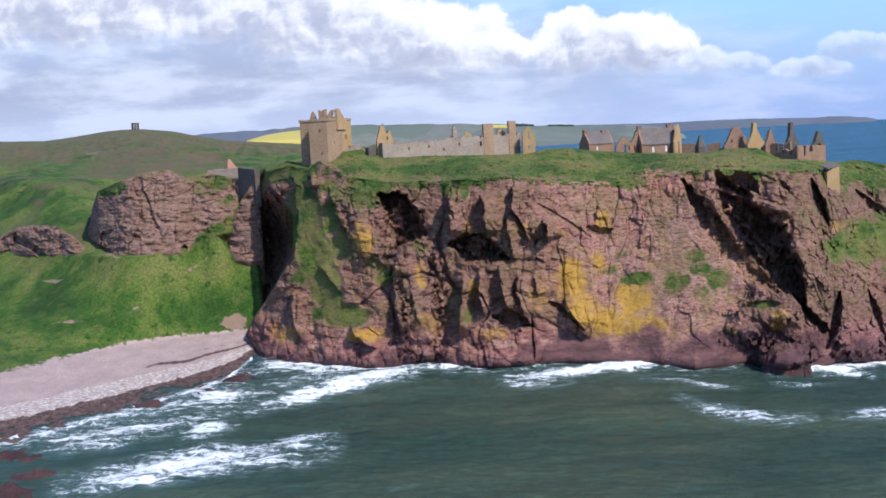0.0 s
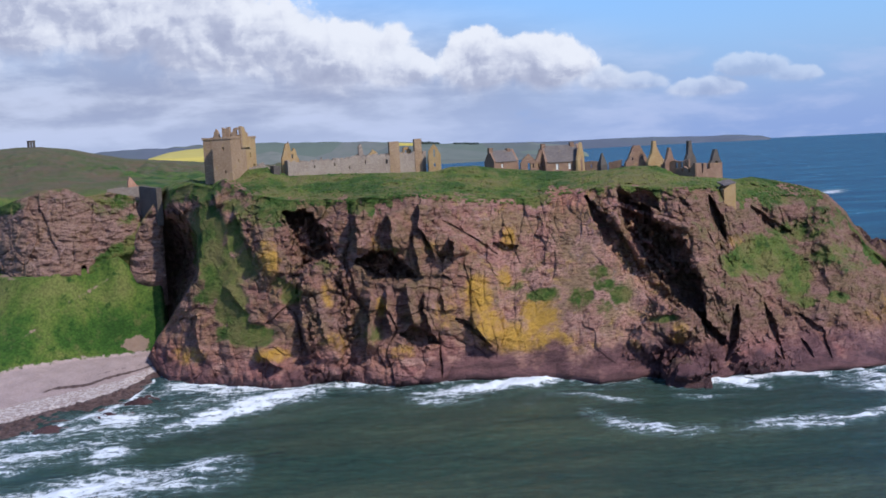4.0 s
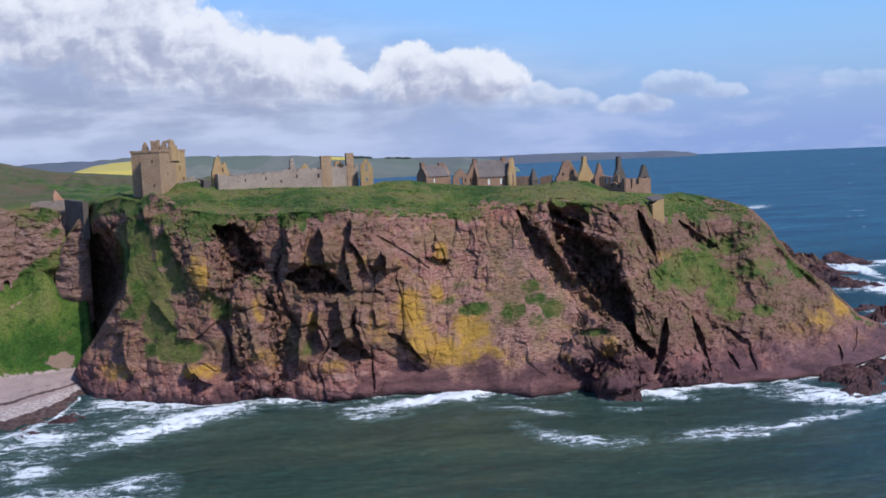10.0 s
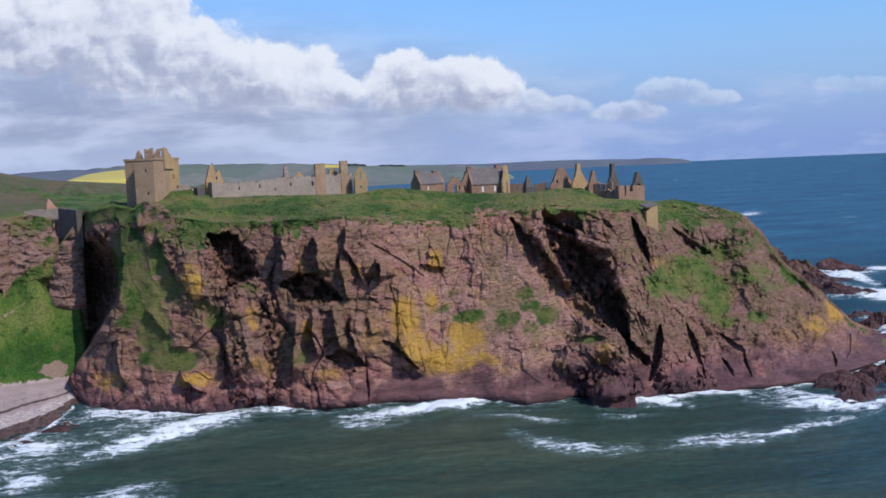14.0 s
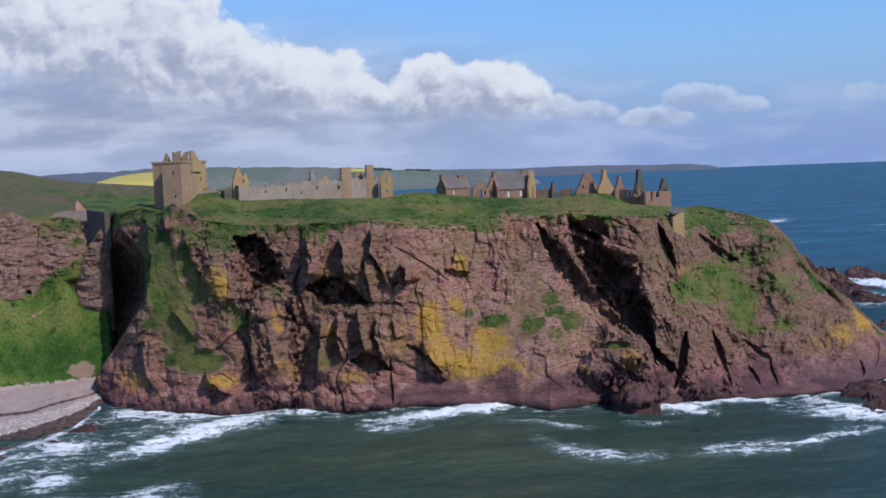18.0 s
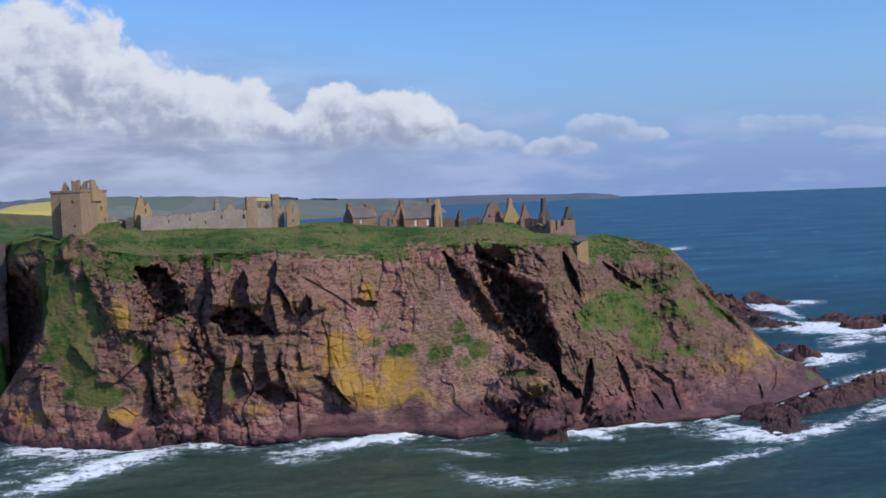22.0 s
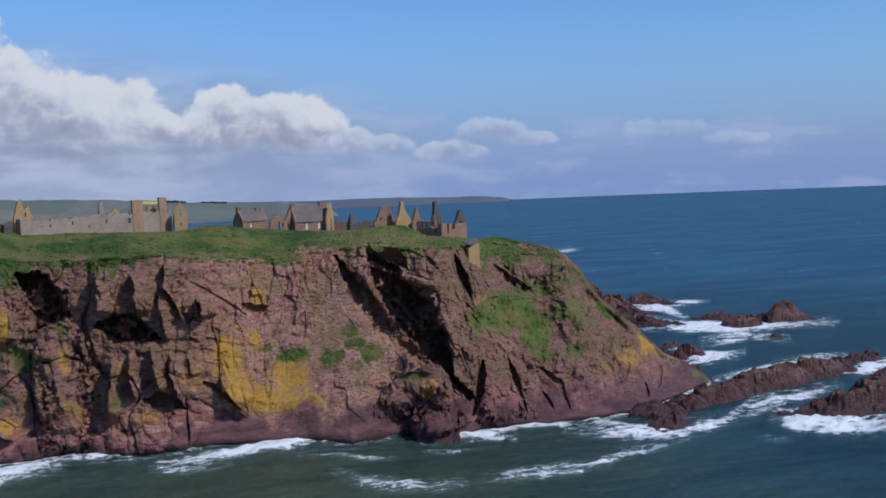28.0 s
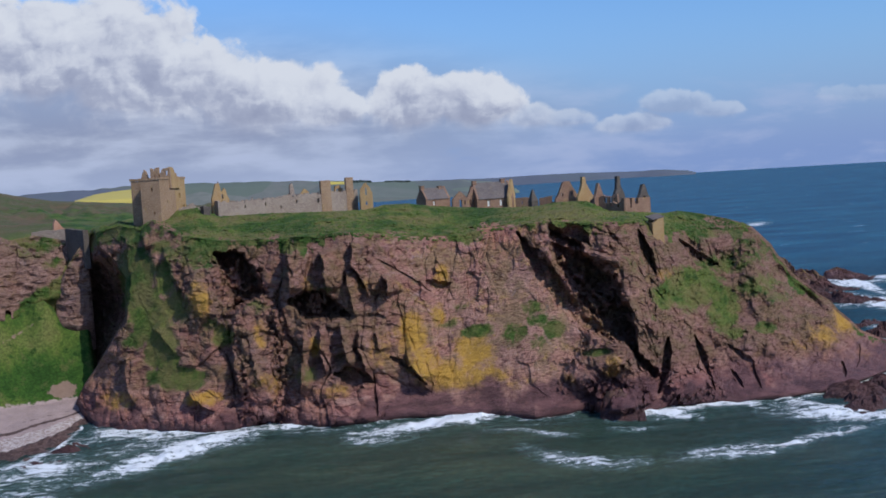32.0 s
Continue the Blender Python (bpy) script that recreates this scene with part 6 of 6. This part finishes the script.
def make_memorial():
    """The open ring of columns on the hill top."""
    c = spot((-271.8, 10.9), 896)
    t = thing("war_memorial", tuple(c), "dark open ring of stone columns on the hill top", "memorial")
    for n in range(8):
        bm = bmesh.new()
        x, y = 2.6 * math.cos(n * math.pi / 4 + 0.39), 2.6 * math.sin(n * math.pi / 4 + 0.39)
        box(bm, x - 0.4, y - 0.4, -2, x + 0.4, y + 0.4, 5.0)
        part("column", bm, DARK_STONE, t)
    bm = bmesh.new()
    ring = [[bm.verts.new((r * math.cos(k * math.pi / 4 + 0.39), r * math.sin(k * math.pi / 4 + 0.39), z)) for k in range(8)] for r, z in ((2.1, 5.0), (3.2, 5.0), (3.2, 6.1), (2.1, 6.1))]
    for k in range(8):
        for n in range(4):
            bm.faces.new((ring[n][k], ring[n][(k + 1) % 8], ring[(n + 1) % 4][(k + 1) % 8], ring[(n + 1) % 4][k]))
    part("lintel_ring", bm, DARK_STONE, t)


make_memorial()


# ---- tussocks on the turf ----
def make_tussocks():
    """Tufts of rough grass along the cliff top, past counting."""
    rng = np.random.default_rng(7)
    n = 2200
    u = rng.uniform(-150, 470, n)
    f = rng.uniform(-0.15, 1.0, n) ** 1.0
    dg = bpy.context.evaluated_depsgraph_get()
    head = bpy.data.objects["headland"]
    verts, faces = [], []
    for k in range(n):
        v = float(RIM(u[k])) + f[k] * float(BROW(u[k]) - RIM(u[k]))
        way = Vector((u[k] / 1000, 1, v / 1000))
        hit, place, normal, _ = head.ray_cast(Vector((0, 0, CZ)), way)
        if not hit or normal.z < 0.25:
            continue
        r, h = rng.uniform(0.3, 0.75), rng.uniform(0.04, 0.24)
        lean = rng.uniform(-0.25, 0.25, 2)
        base = len(verts)
        turn = rng.uniform(0, 6.28)
        for m in range(5):
            a = turn + m * 1.2566
            verts.append((place.x + r * math.cos(a), place.y + r * math.sin(a), place.z - 0.15))
        for m in range(3):
            a = turn + m * 2.09
            verts.append((place.x + 0.4 * r * math.cos(a) + lean[0], place.y + 0.4 * r * math.sin(a) + lean[1], place.z + h * (0.8 + 0.2 * m)))
        ring = [base + m for m in range(5)]
        a, b, c = base + 5, base + 6, base + 7
        faces += [(ring[0], ring[1], a), (ring[1], ring[2], b), (ring[1], b, a), (ring[2], ring[3], b), (ring[3], ring[4], c), (ring[3], c, b), (ring[4], ring[0], c), (ring[0], a, c), (a, b, c)]
    mesh = bpy.data.meshes.new("tussocks")
    mesh.from_pydata(verts, [], faces)
    m, g = material("tussock_grass")
    turf, _ = grass_colour(g, g.place())
    isle = g.node("ShaderNodeNewGeometry").outputs["Random Per Island"]
    p = g.place()
    colour = g.ramp(isle, (0.0, (0.030, 0.062, 0.011)), (0.45, (0.060, 0.092, 0.020)), (0.8, (0.120, 0.118, 0.038)), (1.0, (0.165, 0.140, 0.060)))
    finish(g, g.mix(0.85, colour, turf), 0.95)
    mesh.materials.append(m)
    tagged(new("tussocks", mesh), "rough tussocks of green and straw-coloured grass", "grass", kind="stuff")


make_tussocks()


# ---- rocks in the sea ----
def make_reef(bearing_a, bearing_b, half, height, seed, label, name="sea_rock", peaks=((0.5, 1.0),), step=0.45):
    """A weedy rock between two places on the water, half a width to each side, its crest through (fraction, height) points."""
    a, b = (Vector((u * y / 1000, y, 0)) for u, y in ((u, -CZ * 1000 / v) for u, v in (bearing_a, bearing_b)))
    along = (b - a).normalized()
    across = Vector((-along.y, along.x, 0))
    L = (b - a).length
    s, w = np.meshgrid(np.linspace(-0.08, 1.08, max(12, min(260, int(L / step)))), np.linspace(-1.15, 1.15, max(10, min(70, int(2 * half / step)))))
    x, y = a.x + along.x * s * L + across.x * w * half, a.y + along.y * s * L + across.y * w * half
    p = np.stack([x, y, 0 * x], -1)
    ends = np.clip(s * (1 - s) * 4, -0.5, 1)
    body = np.clip(1 - w**2, -0.4, 1) * np.sign(ends) * np.abs(ends) ** 0.45 + np.minimum(ends, 0)
    crest = curve([(-0.1, 0.3), *peaks, (1.1, 0.3)])(s)
    lean = np.stack([x + 0.4 * y, y, 0 * x], -1)
    b1, j1 = blocks(lean * 0.16, seed, 0.9)
    b2, j2 = blocks(lean * 0.5, seed + 9, 0.9)
    z = height * crest * body + (b1 * 0.26 + rough_noise(p * 0.16, 4, seed, 0.5) * 0.32) * height * 0.8 * np.clip(body + 0.3, 0, 1) + b2 * 0.5 * min(1, height * 0.45) - 0.35
    joint = np.maximum(1 - ease(j1, 0, 0.12), 0.7 * (1 - ease(j2, 0, 0.15)))
    p[..., 2] = z - joint * 0.25
    zero = 0 * z
    ob = sheet(name, p, REEF, dict(grass=zero - 0.6, joint=joint, wet=ease(z, 3.0, 0.8), dry=ease(z, 3.5, 6), pale=zero, lichen=zero - 0.3, red=zero, dull=zero), smooth=False)
    tagged(ob, label, "rock", "rocks in the surf")


WEEDY = "low dark weed-covered rock awash in white surf"
make_reef((485.1, -130.8), (549.7, -143.9), 14, 10.0, 300, "tall dark rock at the headland's far foot", peaks=((0.0, 0.9), (0.25, 1.0), (0.6, 0.75), (1, 0.4)))
make_reef((547.6, -129.4), (603.7, -133.5), 7, 5.0, 310, "dark jagged rock standing in the surf", peaks=((0.1, 1.0), (0.4, 0.95), (0.7, 0.7), (1, 0.4)))
make_reef((536.3, -148.8), (611.0, -159.4), 6, 4.2, 320, WEEDY, peaks=((0.1, 1.0), (0.5, 0.8), (0.9, 0.4)))
make_reef((622.1, -153.0), (675.6, -155.8), 5, 3.6, 330, WEEDY, peaks=((0.4, 0.7), (0.7, 1.0)))
make_reef((659.2, -163.1), (714.4, -166.2), 5, 4.2, 340, WEEDY, peaks=((0.3, 0.8), (0.8, 1.0)))
make_reef((696.7, -161.1), (776.5, -163.5), 6, 6.2, 350, "dark jagged rock standing in the surf", peaks=((0.2, 0.8), (0.38, 1.0), (0.7, 0.7), (0.95, 0.3)))
make_reef((578.4, -180.9), (605.6, -178.3), 2.5, 1.6, 360, WEEDY)
make_reef((589.5, -192.6), (636.0, -193.0), 5, 5.0, 370, WEEDY, peaks=((0.3, 0.9), (0.6, 1.0), (0.9, 0.5)))
make_reef((613.5, -206.9), (631.4, -206.1), 3, 2.2, 380, WEEDY)
make_reef((593.3, -248.1), (831.2, -222.6), 6.0, 5.0, 390, "long dark reef running out from the point", peaks=((0.05, 0.7), (0.25, 0.85), (0.5, 1.0), (0.8, 1.0), (1.0, 0.9)))
make_reef((811.6, -218.2), (871.3, -217.1), 4.0, 3.0, 395, WEEDY, peaks=((0.3, 0.9), (0.7, 1.0)))
make_reef((850.6, -241.5), (911.6, -239.5), 4.0, 3.2, 396, WEEDY)
make_reef((717.3, -182.8), (744.2, -183.2), 3.0, 2.0, 397, WEEDY)
make_reef((558.5, -257.1), (606.9, -258.2), 4.0, 2.6, 398, WEEDY)
make_reef((544.7, -246.8), (616.7, -256.0), 6, 3.0, 400, WEEDY, peaks=((0.3, 0.8), (0.7, 1.0)))
make_reef((568.7, -267.4), (626.8, -261.9), 3.5, 2.4, 410, WEEDY)
make_reef((728.3, -269.7), (814.3, -270.6), 3.5, 3.4, 420, WEEDY, peaks=((0.2, 0.5), (0.6, 0.9), (0.9, 1.0)))
make_reef((775.4, -270.3), (961.1, -275.5), 6.5, 7.0, 425, "dark jagged rock breaking the surf", peaks=((0.1, 0.6), (0.4, 1.0), (0.6, 0.9), (0.9, 0.5)))
make_reef((-459.2, -292.1), (-389.4, -295.9), 3.2, 1.7, 430, WEEDY)
make_reef((-423.6, -314.2), (-369.2, -311.6), 2.4, 1.5, 440, WEEDY)
make_reef((-452.3, -330.5), (-392.5, -329.4), 3.0, 1.7, 450, WEEDY)
make_reef((-312.7, -253.5), (-245.0, -248.3), 3.0, 1.3, 470, WEEDY)
make_reef((-250.1, -244.2), (-198.5, -238.7), 3.5, 1.4, 475, WEEDY)
make_reef((-216.9, -233.3), (-178.6, -223.3), 3.5, 1.4, 480, WEEDY)
make_reef((307.4, -245.2), (355.1, -249.4), 7, 5.5, 460, "squat dark boulder at the cliff foot", "boulder", ((0.1, 1.0), (0.6, 1.0), (0.9, 0.6)))
